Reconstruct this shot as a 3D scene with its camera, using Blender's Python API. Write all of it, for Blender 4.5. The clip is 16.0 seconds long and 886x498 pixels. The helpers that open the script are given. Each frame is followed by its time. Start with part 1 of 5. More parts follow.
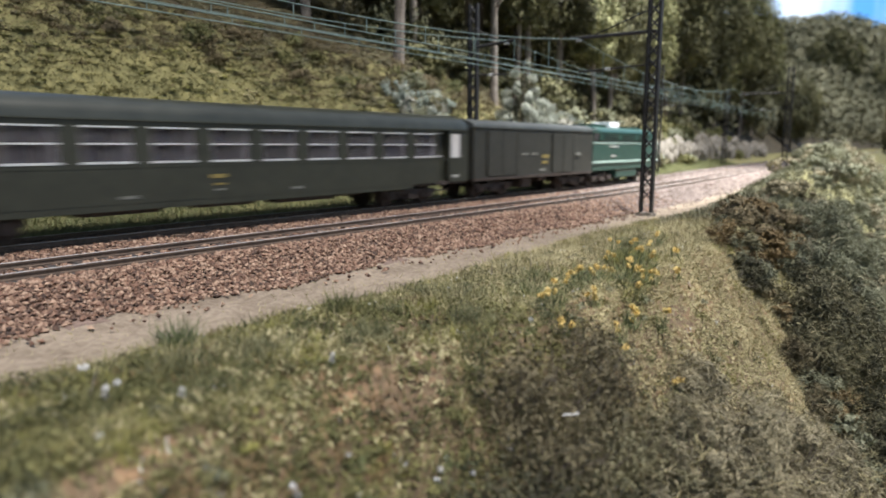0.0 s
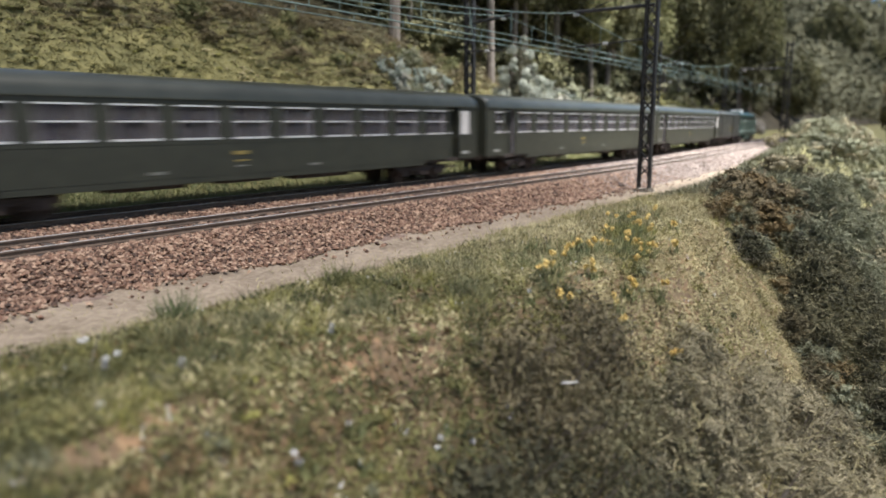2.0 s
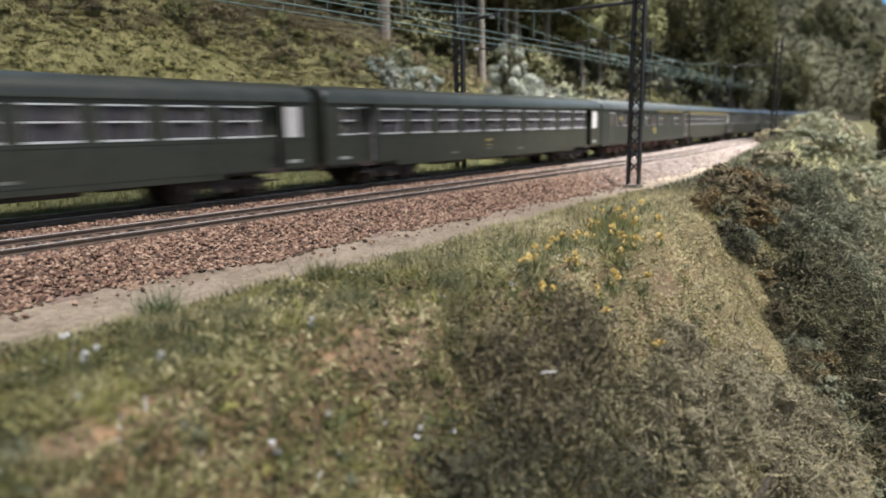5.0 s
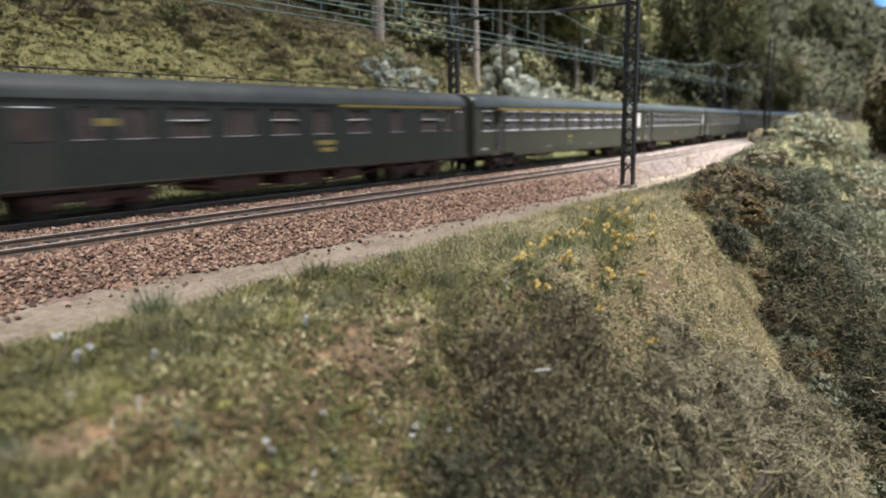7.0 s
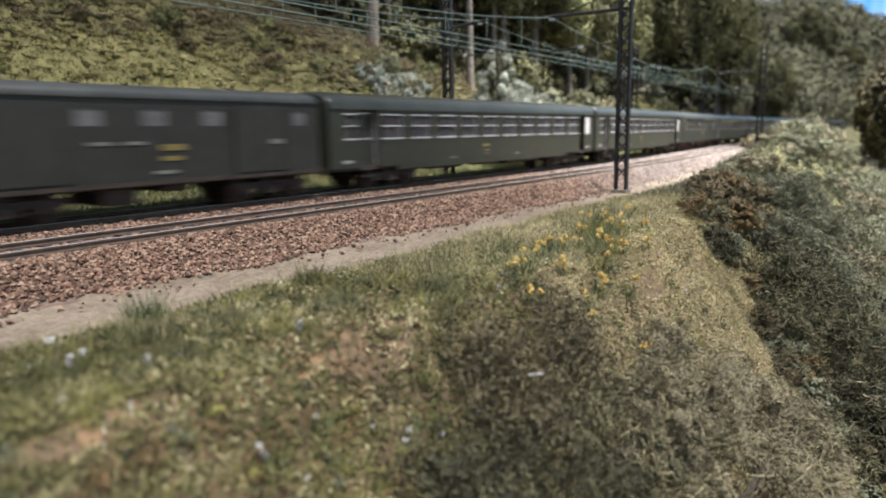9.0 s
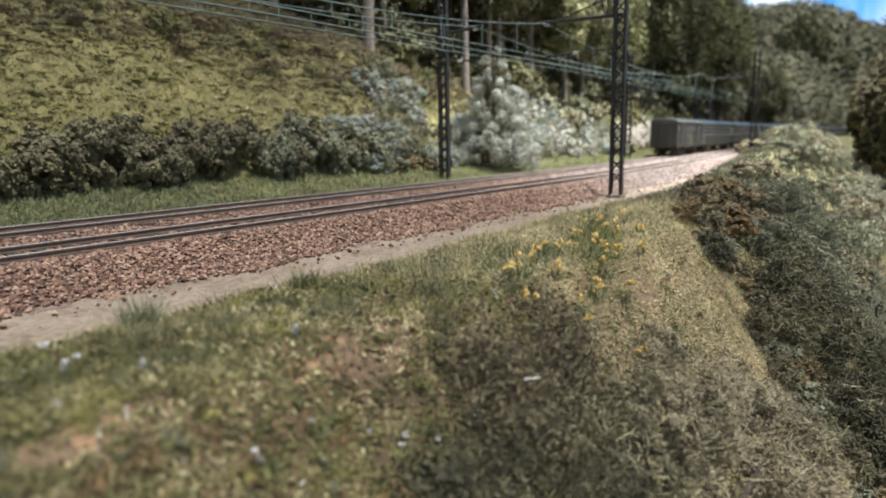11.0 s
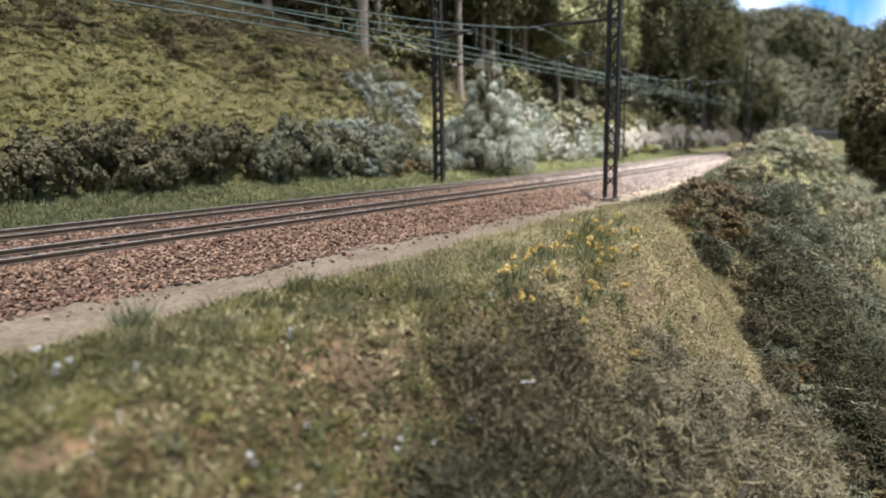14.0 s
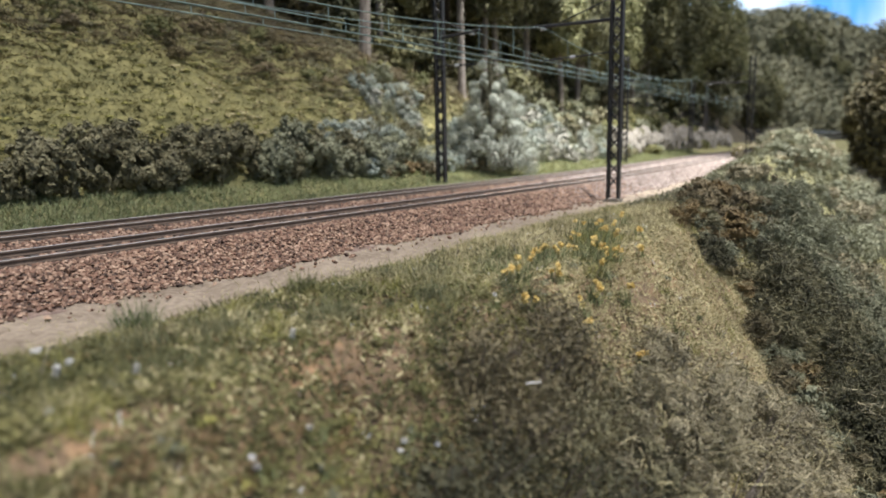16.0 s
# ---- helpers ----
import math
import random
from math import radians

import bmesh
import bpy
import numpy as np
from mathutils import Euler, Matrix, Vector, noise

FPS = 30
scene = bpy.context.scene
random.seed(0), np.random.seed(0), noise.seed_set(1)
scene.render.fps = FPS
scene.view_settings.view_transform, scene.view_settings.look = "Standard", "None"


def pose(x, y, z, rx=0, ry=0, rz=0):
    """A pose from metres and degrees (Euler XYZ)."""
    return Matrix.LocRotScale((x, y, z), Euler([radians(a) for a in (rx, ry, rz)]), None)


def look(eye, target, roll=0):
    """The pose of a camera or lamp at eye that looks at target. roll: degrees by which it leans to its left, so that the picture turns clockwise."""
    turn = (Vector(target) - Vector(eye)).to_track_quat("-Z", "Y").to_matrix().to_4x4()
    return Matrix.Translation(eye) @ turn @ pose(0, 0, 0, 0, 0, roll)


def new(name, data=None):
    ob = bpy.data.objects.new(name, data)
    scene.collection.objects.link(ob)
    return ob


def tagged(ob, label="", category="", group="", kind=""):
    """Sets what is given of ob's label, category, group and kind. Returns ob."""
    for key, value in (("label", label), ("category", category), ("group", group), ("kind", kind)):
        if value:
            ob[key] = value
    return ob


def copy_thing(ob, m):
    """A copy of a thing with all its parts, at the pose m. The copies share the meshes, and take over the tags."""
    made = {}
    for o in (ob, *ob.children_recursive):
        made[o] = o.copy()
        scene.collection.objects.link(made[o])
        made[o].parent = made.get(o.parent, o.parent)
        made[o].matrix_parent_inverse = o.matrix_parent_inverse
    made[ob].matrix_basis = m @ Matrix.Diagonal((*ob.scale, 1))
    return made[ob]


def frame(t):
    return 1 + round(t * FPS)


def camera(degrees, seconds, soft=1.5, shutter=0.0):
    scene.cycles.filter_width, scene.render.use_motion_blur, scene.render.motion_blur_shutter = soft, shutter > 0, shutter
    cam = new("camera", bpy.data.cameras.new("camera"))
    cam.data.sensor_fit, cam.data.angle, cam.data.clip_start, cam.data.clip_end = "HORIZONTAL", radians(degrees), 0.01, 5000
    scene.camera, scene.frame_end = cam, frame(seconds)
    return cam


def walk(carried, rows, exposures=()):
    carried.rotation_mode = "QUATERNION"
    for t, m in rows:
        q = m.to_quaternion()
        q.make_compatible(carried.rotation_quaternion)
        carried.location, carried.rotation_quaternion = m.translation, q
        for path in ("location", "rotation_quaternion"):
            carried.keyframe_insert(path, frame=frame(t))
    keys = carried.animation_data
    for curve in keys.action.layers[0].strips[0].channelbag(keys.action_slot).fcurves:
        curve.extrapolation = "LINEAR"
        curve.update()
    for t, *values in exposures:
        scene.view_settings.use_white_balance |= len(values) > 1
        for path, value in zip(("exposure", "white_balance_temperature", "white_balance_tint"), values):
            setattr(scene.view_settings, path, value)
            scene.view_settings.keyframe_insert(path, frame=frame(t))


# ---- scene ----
cam = camera(68.57, 16.0, soft=1.7, shutter=0.5)
walk(cam, [
    (0, look((-0.00038, -0.18307, 0.02988), (0.23104, 0.00196, -0.01710), 0.04)),
    (0.5, look((-0.00002, -0.18241, 0.02922), (0.23089, 0.00267, -0.02005), -0.06)),
    (1, look((0.00004, -0.18235, 0.02888), (0.23090, 0.00189, -0.02367), -0.20)),
    (1.5, look((-0.00004, -0.18244, 0.02856), (0.23057, 0.00160, -0.02574), -0.37)),
    (2, look((-0.00049, -0.18308, 0.02831), (0.23034, 0.00022, -0.02754), -0.42)),
    (2.5, look((-0.00028, -0.18485, 0.02806), (0.23186, -0.00345, -0.02851), -0.61)),
    (3, look((-0.00009, -0.18533, 0.02781), (0.23258, -0.00455, -0.02863), -0.81)),
    (3.5, look((0.00000, -0.18564, 0.02761), (0.23221, -0.00423, -0.02870), -0.91)),
    (4, look((0.00010, -0.18571, 0.02748), (0.23191, -0.00367, -0.02847), -0.96)),
    (6.5, look((0.00026, -0.18594, 0.02684), (0.23338, -0.00538, -0.02840), -1.14)),
    (7, look((0.00019, -0.18601, 0.02676), (0.23372, -0.00591, -0.02826), -1.17)),
    (7.5, look((0.00016, -0.18609, 0.02677), (0.23413, -0.00646, -0.02790), -1.15)),
    (8, look((0.00009, -0.18613, 0.02680), (0.23460, -0.00706, -0.02743), -1.11)),
    (8.5, look((-0.00000, -0.18624, 0.02689), (0.23498, -0.00762, -0.02676), -1.03)),
    (9, look((0.00003, -0.18626, 0.02680), (0.23550, -0.00808, -0.02615), -1.02)),
    (11.5, look((-0.00020, -0.18628, 0.02670), (0.23731, -0.01009, -0.02373), -0.92)),
    (12, look((-0.00016, -0.18626, 0.02663), (0.23780, -0.01062, -0.02360), -0.92)),
    (12.5, look((-0.00003, -0.18585, 0.02668), (0.23841, -0.01075, -0.02314), -0.87)),
    (13, look((-0.00002, -0.18591, 0.02666), (0.23859, -0.01092, -0.02278), -0.86)),
    (13.5, look((-0.00006, -0.18585, 0.02649), (0.23888, -0.01120, -0.02254), -0.91)),
    (14, look((-0.00008, -0.18587, 0.02651), (0.23894, -0.01131, -0.02250), -0.89)),
    (14.5, look((0.00002, -0.18579, 0.02641), (0.23902, -0.01120, -0.02253), -0.92)),
    (15, look((0.00013, -0.18569, 0.02644), (0.23915, -0.01112, -0.02250), -0.91)),
    (15.5, look((0.00030, -0.18544, 0.02627), (0.23925, -0.01070, -0.02235), -0.93)),
    (16, look((0.00062, -0.18507, 0.02610), (0.23908, -0.00958, -0.02229), -1.04)),
])
cam.data.dof.use_dof = True
cam.data.dof.focus_distance = 0.19
cam.data.dof.aperture_fstop = 21

# ---- light ----
world = bpy.data.worlds.new("world")
scene.world = world
world.use_nodes = True
wn = world.node_tree
sky = wn.nodes.new("ShaderNodeTexSky")
sky.sky_type = "NISHITA"
sky.sun_disc = False
sky.sun_elevation = radians(69)
sky.sun_rotation = radians(165)
wn.nodes["Background"].inputs["Strength"].default_value = 0.10
wn.links.new(sky.outputs["Color"], wn.nodes["Background"].inputs["Color"])
sun = new("sun", bpy.data.lights.new("sun", "SUN"))
sun.data.energy = 3.6
sun.data.angle = radians(6)
sun.data.color = (1.0, 0.965, 0.955)
sun.matrix_world = look((0.15, -0.42, 1.25), (0.35, 0.0, 0.0))
# ceiling spotlight of the layout over the cutting
spot = new("ceiling_spotlight", bpy.data.lights.new("ceiling_spotlight", "SPOT"))
spot.data.energy = 330
spot.data.spot_size = radians(32)
spot.data.spot_blend = 0.9
spot.data.shadow_soft_size = 0.06
spot.data.color = (0.97, 0.98, 1.0)
spot.matrix_world = look((0.85, -0.40, 1.5), (0.70, 0.10, 0.0))
scene.view_settings.exposure = 0.39

# ---- materials ----
mm = 0.001


def material(name, dark, light, scale=400.0, rough=0.8, metal=0.0, bump=0.0, fine=3.0, island=0.0, coords="Object", third=None):
    """Two colours mixed by two sizes of noise (scale per metre), with an optional shift for each loose piece."""
    m = bpy.data.materials.new(name)
    m.use_nodes = True
    nt = m.node_tree
    p = nt.nodes["Principled BSDF"]
    tc = nt.nodes.new("ShaderNodeTexCoord")
    n1 = nt.nodes.new("ShaderNodeTexNoise")
    n2 = nt.nodes.new("ShaderNodeTexNoise")
    n1.inputs["Scale"].default_value = scale
    n2.inputs["Scale"].default_value = scale * fine * 2.3
    n1.inputs["Detail"].default_value = 3
    n2.inputs["Detail"].default_value = 2
    for n in (n1, n2):
        nt.links.new(tc.outputs[coords], n.inputs["Vector"])
    add = nt.nodes.new("ShaderNodeMath")
    add.operation = "ADD"
    nt.links.new(n1.outputs["Fac"], add.inputs[0])
    nt.links.new(n2.outputs["Fac"], add.inputs[1])
    last = add.outputs[0]
    if island:
        g = nt.nodes.new("ShaderNodeNewGeometry")
        k = nt.nodes.new("ShaderNodeMath")
        k.operation = "MULTIPLY_ADD"
        k.inputs[1].default_value = island
        nt.links.new(g.outputs["Random Per Island"], k.inputs[0])
        nt.links.new(last, k.inputs[2])
        last = k.outputs[0]
    mp = nt.nodes.new("ShaderNodeMapRange")
    mp.inputs["From Min"].default_value = 0.68 + island * 0.2
    mp.inputs["From Max"].default_value = 1.32 + island * 0.8
    nt.links.new(last, mp.inputs["Value"])
    ramp = nt.nodes.new("ShaderNodeValToRGB")
    ramp.color_ramp.elements[0].color = (*dark, 1)
    ramp.color_ramp.elements[1].color = (*light, 1)
    if third:
        e = ramp.color_ramp.elements.new(0.5)
        e.color = (*third, 1)
    nt.links.new(mp.outputs[0], ramp.inputs["Fac"])
    nt.links.new(ramp.outputs["Color"], p.inputs["Base Color"])
    p.inputs["Roughness"].default_value = rough
    p.inputs["Metallic"].default_value = metal
    if bump:
        b = nt.nodes.new("ShaderNodeBump")
        b.inputs["Strength"].default_value = 0.6
        b.inputs["Distance"].default_value = bump
        nt.links.new(n2.outputs["Fac"], b.inputs["Height"])
        nt.links.new(b.outputs[0], p.inputs["Normal"])
    return m


M_SOIL = material("sandy_soil", (0.16, 0.118, 0.078), (0.345, 0.275, 0.195), 70, 0.95, bump=0.8 * mm, third=(0.25, 0.195, 0.135))
M_HILL = material("hill_soil", (0.10, 0.095, 0.034), (0.24, 0.21, 0.08), 45, 0.95, bump=0.8 * mm)
M_BED = material("ballast_bed", (0.10, 0.065, 0.05), (0.30, 0.21, 0.155), 300, 0.9, bump=0.8 * mm)
# far ballast bed, paled in colour for the strong light and haze there
M_LITBED = material("light_paled_bed", (0.13, 0.10, 0.082), (0.29, 0.24, 0.205), 300, 0.9, bump=0.8 * mm)
M_STONE = material("ballast_stone", (0.05, 0.030, 0.020), (0.40, 0.275, 0.185), 200, 0.85, island=1.5, third=(0.205, 0.112, 0.070))
# the same stones with that strong light and haze put into their colour
M_LITSTONE = material("light_paled_ballast", (0.09, 0.068, 0.055), (0.38, 0.32, 0.275), 200, 0.85, island=1.5, third=(0.235, 0.18, 0.15))
M_RAIL = material("rusty_rail", (0.055, 0.037, 0.025), (0.135, 0.093, 0.064), 300, 0.6, 0.1)
M_HEAD = material("polished_rail_head", (0.60, 0.57, 0.53), (0.80, 0.77, 0.72), 200, 0.25, 0.25)
M_SLEEPER = material("dark_sleeper", (0.025, 0.02, 0.016), (0.07, 0.055, 0.045), 300, 0.85)
M_GRASS = material("olive_grass", (0.05, 0.055, 0.018), (0.29, 0.265, 0.10), 35, 0.8, island=0.32, third=(0.14, 0.14, 0.05))
M_GREEN = material("green_grass", (0.065, 0.082, 0.032), (0.26, 0.29, 0.125), 40, 0.8, island=0.32)
M_DRY = material("dry_straw", (0.24, 0.205, 0.095), (0.60, 0.52, 0.29), 30, 0.85, island=0.4)
M_HAY = material("yellow_hill_grass", (0.10, 0.092, 0.030), (0.33, 0.29, 0.11), 16, 0.85, island=0.25, third=(0.195, 0.172, 0.058))
M_BUSH = material("dark_bush_leaf", (0.058, 0.053, 0.027), (0.25, 0.222, 0.115), 60, 0.8, island=0.32)
M_BROWN = material("brown_bush_leaf", (0.055, 0.043, 0.022), (0.26, 0.20, 0.10), 60, 0.8, island=0.32)
M_SAGE = material("sage_bush_leaf", (0.085, 0.090, 0.055), (0.32, 0.315, 0.19), 50, 0.8, island=0.32)
M_FROST = material("pale_frosted_leaf", (0.14, 0.155, 0.12), (0.46, 0.475, 0.395), 50, 0.8, island=0.32)
M_CONIFER = material("pale_conifer_needle", (0.12, 0.13, 0.095), (0.45, 0.46, 0.37), 50, 0.8, island=0.32)
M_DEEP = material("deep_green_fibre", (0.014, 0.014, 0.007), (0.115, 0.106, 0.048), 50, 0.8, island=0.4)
M_FOREST = material("forest_leaf", (0.018, 0.022, 0.010), (0.15, 0.14, 0.055), 13, 0.85, island=0.32)
M_LIGHTTREE = material("light_green_leaf", (0.055, 0.06, 0.02), (0.27, 0.26, 0.11), 30, 0.85, island=0.32)
M_COOL = material("bluish_green_grass", (0.075, 0.080, 0.036), (0.29, 0.275, 0.135), 40, 0.8, island=0.32)
M_TAN = material("tan_leaf", (0.07, 0.045, 0.015), (0.30, 0.21, 0.09), 60, 0.8, island=0.32)
M_STRAWBUSH = material("straw_sage_fibre", (0.060, 0.052, 0.030), (0.46, 0.395, 0.24), 60, 0.85, island=0.4)
M_WITHER = material("withered_fibre", (0.030, 0.025, 0.012), (0.215, 0.175, 0.09), 80, 0.85, island=0.32)
# leaf colour greyed and lightened to hold the haze of distance
M_FARWOODS = material("hazed_far_wood_leaf", (0.085, 0.088, 0.052), (0.30, 0.28, 0.165), 3, 0.9, island=0.3, fine=5)
M_LIME = material("yellow_green_moss", (0.12, 0.115, 0.025), (0.38, 0.35, 0.10), 60, 0.85, island=0.32)
M_PALE = material("pale_grey_leaf", (0.15, 0.145, 0.11), (0.42, 0.40, 0.33), 50, 0.85, island=0.32)
M_RIDGE = material("faded_ridge_grass", (0.075, 0.077, 0.045), (0.21, 0.205, 0.125), 40, 0.85, island=0.5)
M_CURTAIN = material("grey_curtain", (0.24, 0.225, 0.235), (0.40, 0.37, 0.38), 80, 0.9)
M_DUSTY = material("dusty_dark_pane", (0.09, 0.085, 0.085), (0.16, 0.15, 0.15), 80, 0.35)
M_OLDBODY = material("old_dark_green_paint", (0.012, 0.015, 0.010), (0.022, 0.025, 0.017), 40, 0.5)
M_OLDROOF = material("old_dark_grey_roof", (0.030, 0.033, 0.029), (0.06, 0.064, 0.056), 30, 0.55)
M_OLDYELLOW = material("dulled_yellow", (0.15, 0.115, 0.03), (0.27, 0.205, 0.06), 100, 0.6)
M_DIMPLATE = material("dim_lettering", (0.12, 0.12, 0.10), (0.20, 0.20, 0.17), 100, 0.6)
# litter brown, also darkened for the light falling off up the hill
M_LITTER = material("dimmed_leaf_litter", (0.045, 0.037, 0.016), (0.175, 0.135, 0.058), 25, 0.9, island=0.35)
M_TEAL = material("teal_grey_leaf", (0.11, 0.13, 0.105), (0.36, 0.395, 0.33), 50, 0.8, island=0.32)
M_OLIVETREE = material("olive_tree_leaf", (0.033, 0.034, 0.014), (0.22, 0.205, 0.085), 11, 0.85, island=0.32)
M_DARKTREE = material("dark_brown_tree_leaf", (0.030, 0.027, 0.013), (0.165, 0.135, 0.058), 30, 0.85, island=0.32)
M_EARTH = material("bank_earth", (0.085, 0.055, 0.032), (0.33, 0.20, 0.105), 60, 0.95, bump=0.8 * mm, third=(0.17, 0.115, 0.065))
M_BARK = material("grey_bark", (0.075, 0.058, 0.044), (0.25, 0.21, 0.17), 150, 0.9, bump=0.5 * mm)
M_ROCK = material("beige_rock", (0.085, 0.075, 0.058), (0.27, 0.24, 0.19), 60, 0.9, bump=1.5 * mm)
M_MAST = material("black_steel", (0.012, 0.011, 0.010), (0.04, 0.036, 0.032), 200, 0.6, 0.2)
M_WIRE = material("green_copper_wire", (0.12, 0.17, 0.15), (0.23, 0.31, 0.28), 100, 0.5, 0.2)
M_INSUL = material("insulator", (0.3, 0.3, 0.28), (0.5, 0.5, 0.48), 100, 0.3)
M_YFLOWER = material("yellow_petal", (0.62, 0.42, 0.09), (0.90, 0.74, 0.34), 90, 0.7, island=0.32)
M_WFLOWER = material("white_petal", (0.55, 0.52, 0.48), (0.85, 0.84, 0.80), 90, 0.7, island=0.32)
M_BODY = material("dark_green_paint", (0.023, 0.024, 0.015), (0.038, 0.039, 0.025), 40, 0.48, bump=0.02 * mm)
M_ROOF = material("grey_green_roof", (0.030, 0.032, 0.023), (0.055, 0.057, 0.043), 30, 0.33)
M_VAN = material("dark_olive_grey_paint", (0.017, 0.017, 0.012), (0.033, 0.032, 0.024), 40, 0.55)
M_LOCO = material("loco_green_paint", (0.014, 0.044, 0.034), (0.024, 0.064, 0.050), 40, 0.4)
M_LOCOPALE = material("loco_pale_green", (0.30, 0.42, 0.36), (0.45, 0.58, 0.50), 40, 0.4)
M_CHASSIS = material("bogie_grime", (0.022, 0.016, 0.012), (0.065, 0.045, 0.033), 200, 0.8)
M_RUST = material("bogie_red_brown", (0.05, 0.022, 0.014), (0.12, 0.06, 0.04), 200, 0.8)
M_ALU = material("aluminium_frame", (0.55, 0.55, 0.54), (0.78, 0.78, 0.76), 100, 0.35, 0.4)
M_YELLOW = material("yellow_stripe", (0.46, 0.31, 0.06), (0.60, 0.42, 0.09), 100, 0.5)
M_FROSTED = material("frosted_window", (0.50, 0.47, 0.44), (0.66, 0.63, 0.60), 60, 0.4)
M_SEAT = material("inside_partition", (0.22, 0.195, 0.20), (0.40, 0.36, 0.37), 60, 0.8)
M_SEATDARK = material("inside_seat", (0.06, 0.055, 0.09), (0.15, 0.13, 0.20), 60, 0.8)
M_PLATE = material("pale_lettering", (0.26, 0.26, 0.23), (0.38, 0.38, 0.34), 100, 0.6)
M_WHITE = material("white_roof_box", (0.70, 0.72, 0.72), (0.85, 0.86, 0.86), 100, 0.4)
# litter ground coloured darker still for the deep shade among the trunks
M_FLOOR = material("shade_dark_forest_floor", (0.022, 0.018, 0.010), (0.085, 0.066, 0.034), 30, 0.95, bump=1.5 * mm)
M_TURF = material("moss_turf", (0.062, 0.064, 0.021), (0.30, 0.265, 0.098), 45, 0.85, island=0.35, third=(0.145, 0.138, 0.047))
M_MOSSDARK = material("dark_moss", (0.030, 0.035, 0.014), (0.13, 0.130, 0.054), 60, 0.85, island=0.3)
M_RUSTY = material("rust_brown_moss", (0.055, 0.034, 0.014), (0.24, 0.15, 0.065), 60, 0.85, island=0.3)
M_OUTCROP = material("orange_earth_outcrop", (0.26, 0.17, 0.10), (0.52, 0.38, 0.25), 6, 0.9, bump=4 * mm)


def glass(name, tint, clear, rough):
    m = bpy.data.materials.new(name)
    m.use_nodes = True
    p = m.node_tree.nodes["Principled BSDF"]
    p.inputs["Base Color"].default_value = (*tint, 1)
    p.inputs["Roughness"].default_value = rough
    p.inputs["Transmission Weight"].default_value = clear
    p.inputs["IOR"].default_value = 1.25
    return m


M_GLASS = glass("dusty_window_glass", (0.62, 0.60, 0.64), 0.95, 0.04)
M_GLASSDARK = glass("dark_window_glass", (0.45, 0.40, 0.40), 0.92, 0.08)

# ---- shapes ----
rng = np.random.default_rng(7)


def smooth(a, b, x):
    k = np.clip((np.asarray(x, float) - a) / (b - a), 0, 1)
    return k * k * (3 - 2 * k)


def bend(s):
    """How far the line has moved to its left, and its slope, s millimetres along."""
    s = np.asarray(s, float)
    u = np.clip(s - 350, 0, 350)
    w = np.clip(s - 1050, 0, 400)
    off = 0.5 * u * u * 0.09 / 350 + np.clip(s - 700, 0, None) * 0.09
    return off - 0.5 * w * w * 0.06 / 400 - np.clip(s - 1450, 0, None) * 0.06, u * 0.09 / 350 - w * 0.06 / 400


def to_world(s, d, z):
    """A point s along the line, d to the left of the near track's middle and z over the rails, all in millimetres; in metres."""
    off, k = bend(s)
    q = 1 / np.sqrt(1 + k * k)
    return np.stack([(s - d * k * q) * mm, (off + d * q) * mm, np.broadcast_to(np.asarray(z, float), np.shape(s)) * mm], -1)


def wave(s, d, f, seed=0.0):
    return (np.sin(s * f + seed) * np.cos(d * f * 1.31 + seed * 2.1) + 0.6 * np.sin(s * f * 2.3 + d * f * 1.7 + seed * 3.7)
            + 0.4 * np.sin(d * f * 3.9 - s * f * 2.9 + seed)) / 2


def height(s, d):
    """The ground over the rails, in millimetres."""
    s, d = np.broadcast_arrays(np.asarray(s, float), np.asarray(d, float))
    z = np.full(s.shape, -2.3)
    z = z - 6.2 * smooth(-15, -36, d)                       # ballast shoulder down to the path
    crest = smooth(-62, -92, d)                             # grassy verge
    z = z + crest * (5.0 + 1.2 * wave(s, d, 0.08, 1))
    far = smooth(300, 620, s)
    z = z + far * smooth(-40, -80, d) * 18                  # verge climbs along the line
    edge = -116 + 22 * smooth(260, 600, s) + 3 * np.sin(s * 0.03)
    u = np.clip(edge - d, 0, 400)
    z = z - 1.3 * (np.sqrt(u * u + 36) - 6) * (1 - 0.45 * smooth(380, 800, s))      # bank falling away
    w = smooth(62, 112, d)
    z = z - 0.9 * smooth(58, 66, d) + w * 9 + 0.8 * w * wave(s, d, 0.06, 3)
    up = np.clip(d - 108, 0, None)
    rise = 185 * (1 - np.exp(-up / 120.0))
    rise = rise * (1 - 0.25 * smooth(420, 620, s))
    z = z + rise + smooth(0, 40, up) * 3 * wave(s, d, 0.045, 5)
    knobs = smooth(112, 128, d) * smooth(330, 300, d) * smooth(20, 50, s) * smooth(640, 600, s)
    z = z + knobs * (1.5 * wave(s, d, 0.16, 2) + 0.7 * wave(s, d, 0.4, 6))
    left = smooth(180, 900, d) * smooth(900, 2600, s) * 295
    right = smooth(-260, -1100, d) * smooth(1300, 3000, s) * 540
    close = smooth(7600, 9500, s) * (900 + 380 * smooth(300, -420, d))                    # wooded hill that ends the valley
    return z + left + right + close


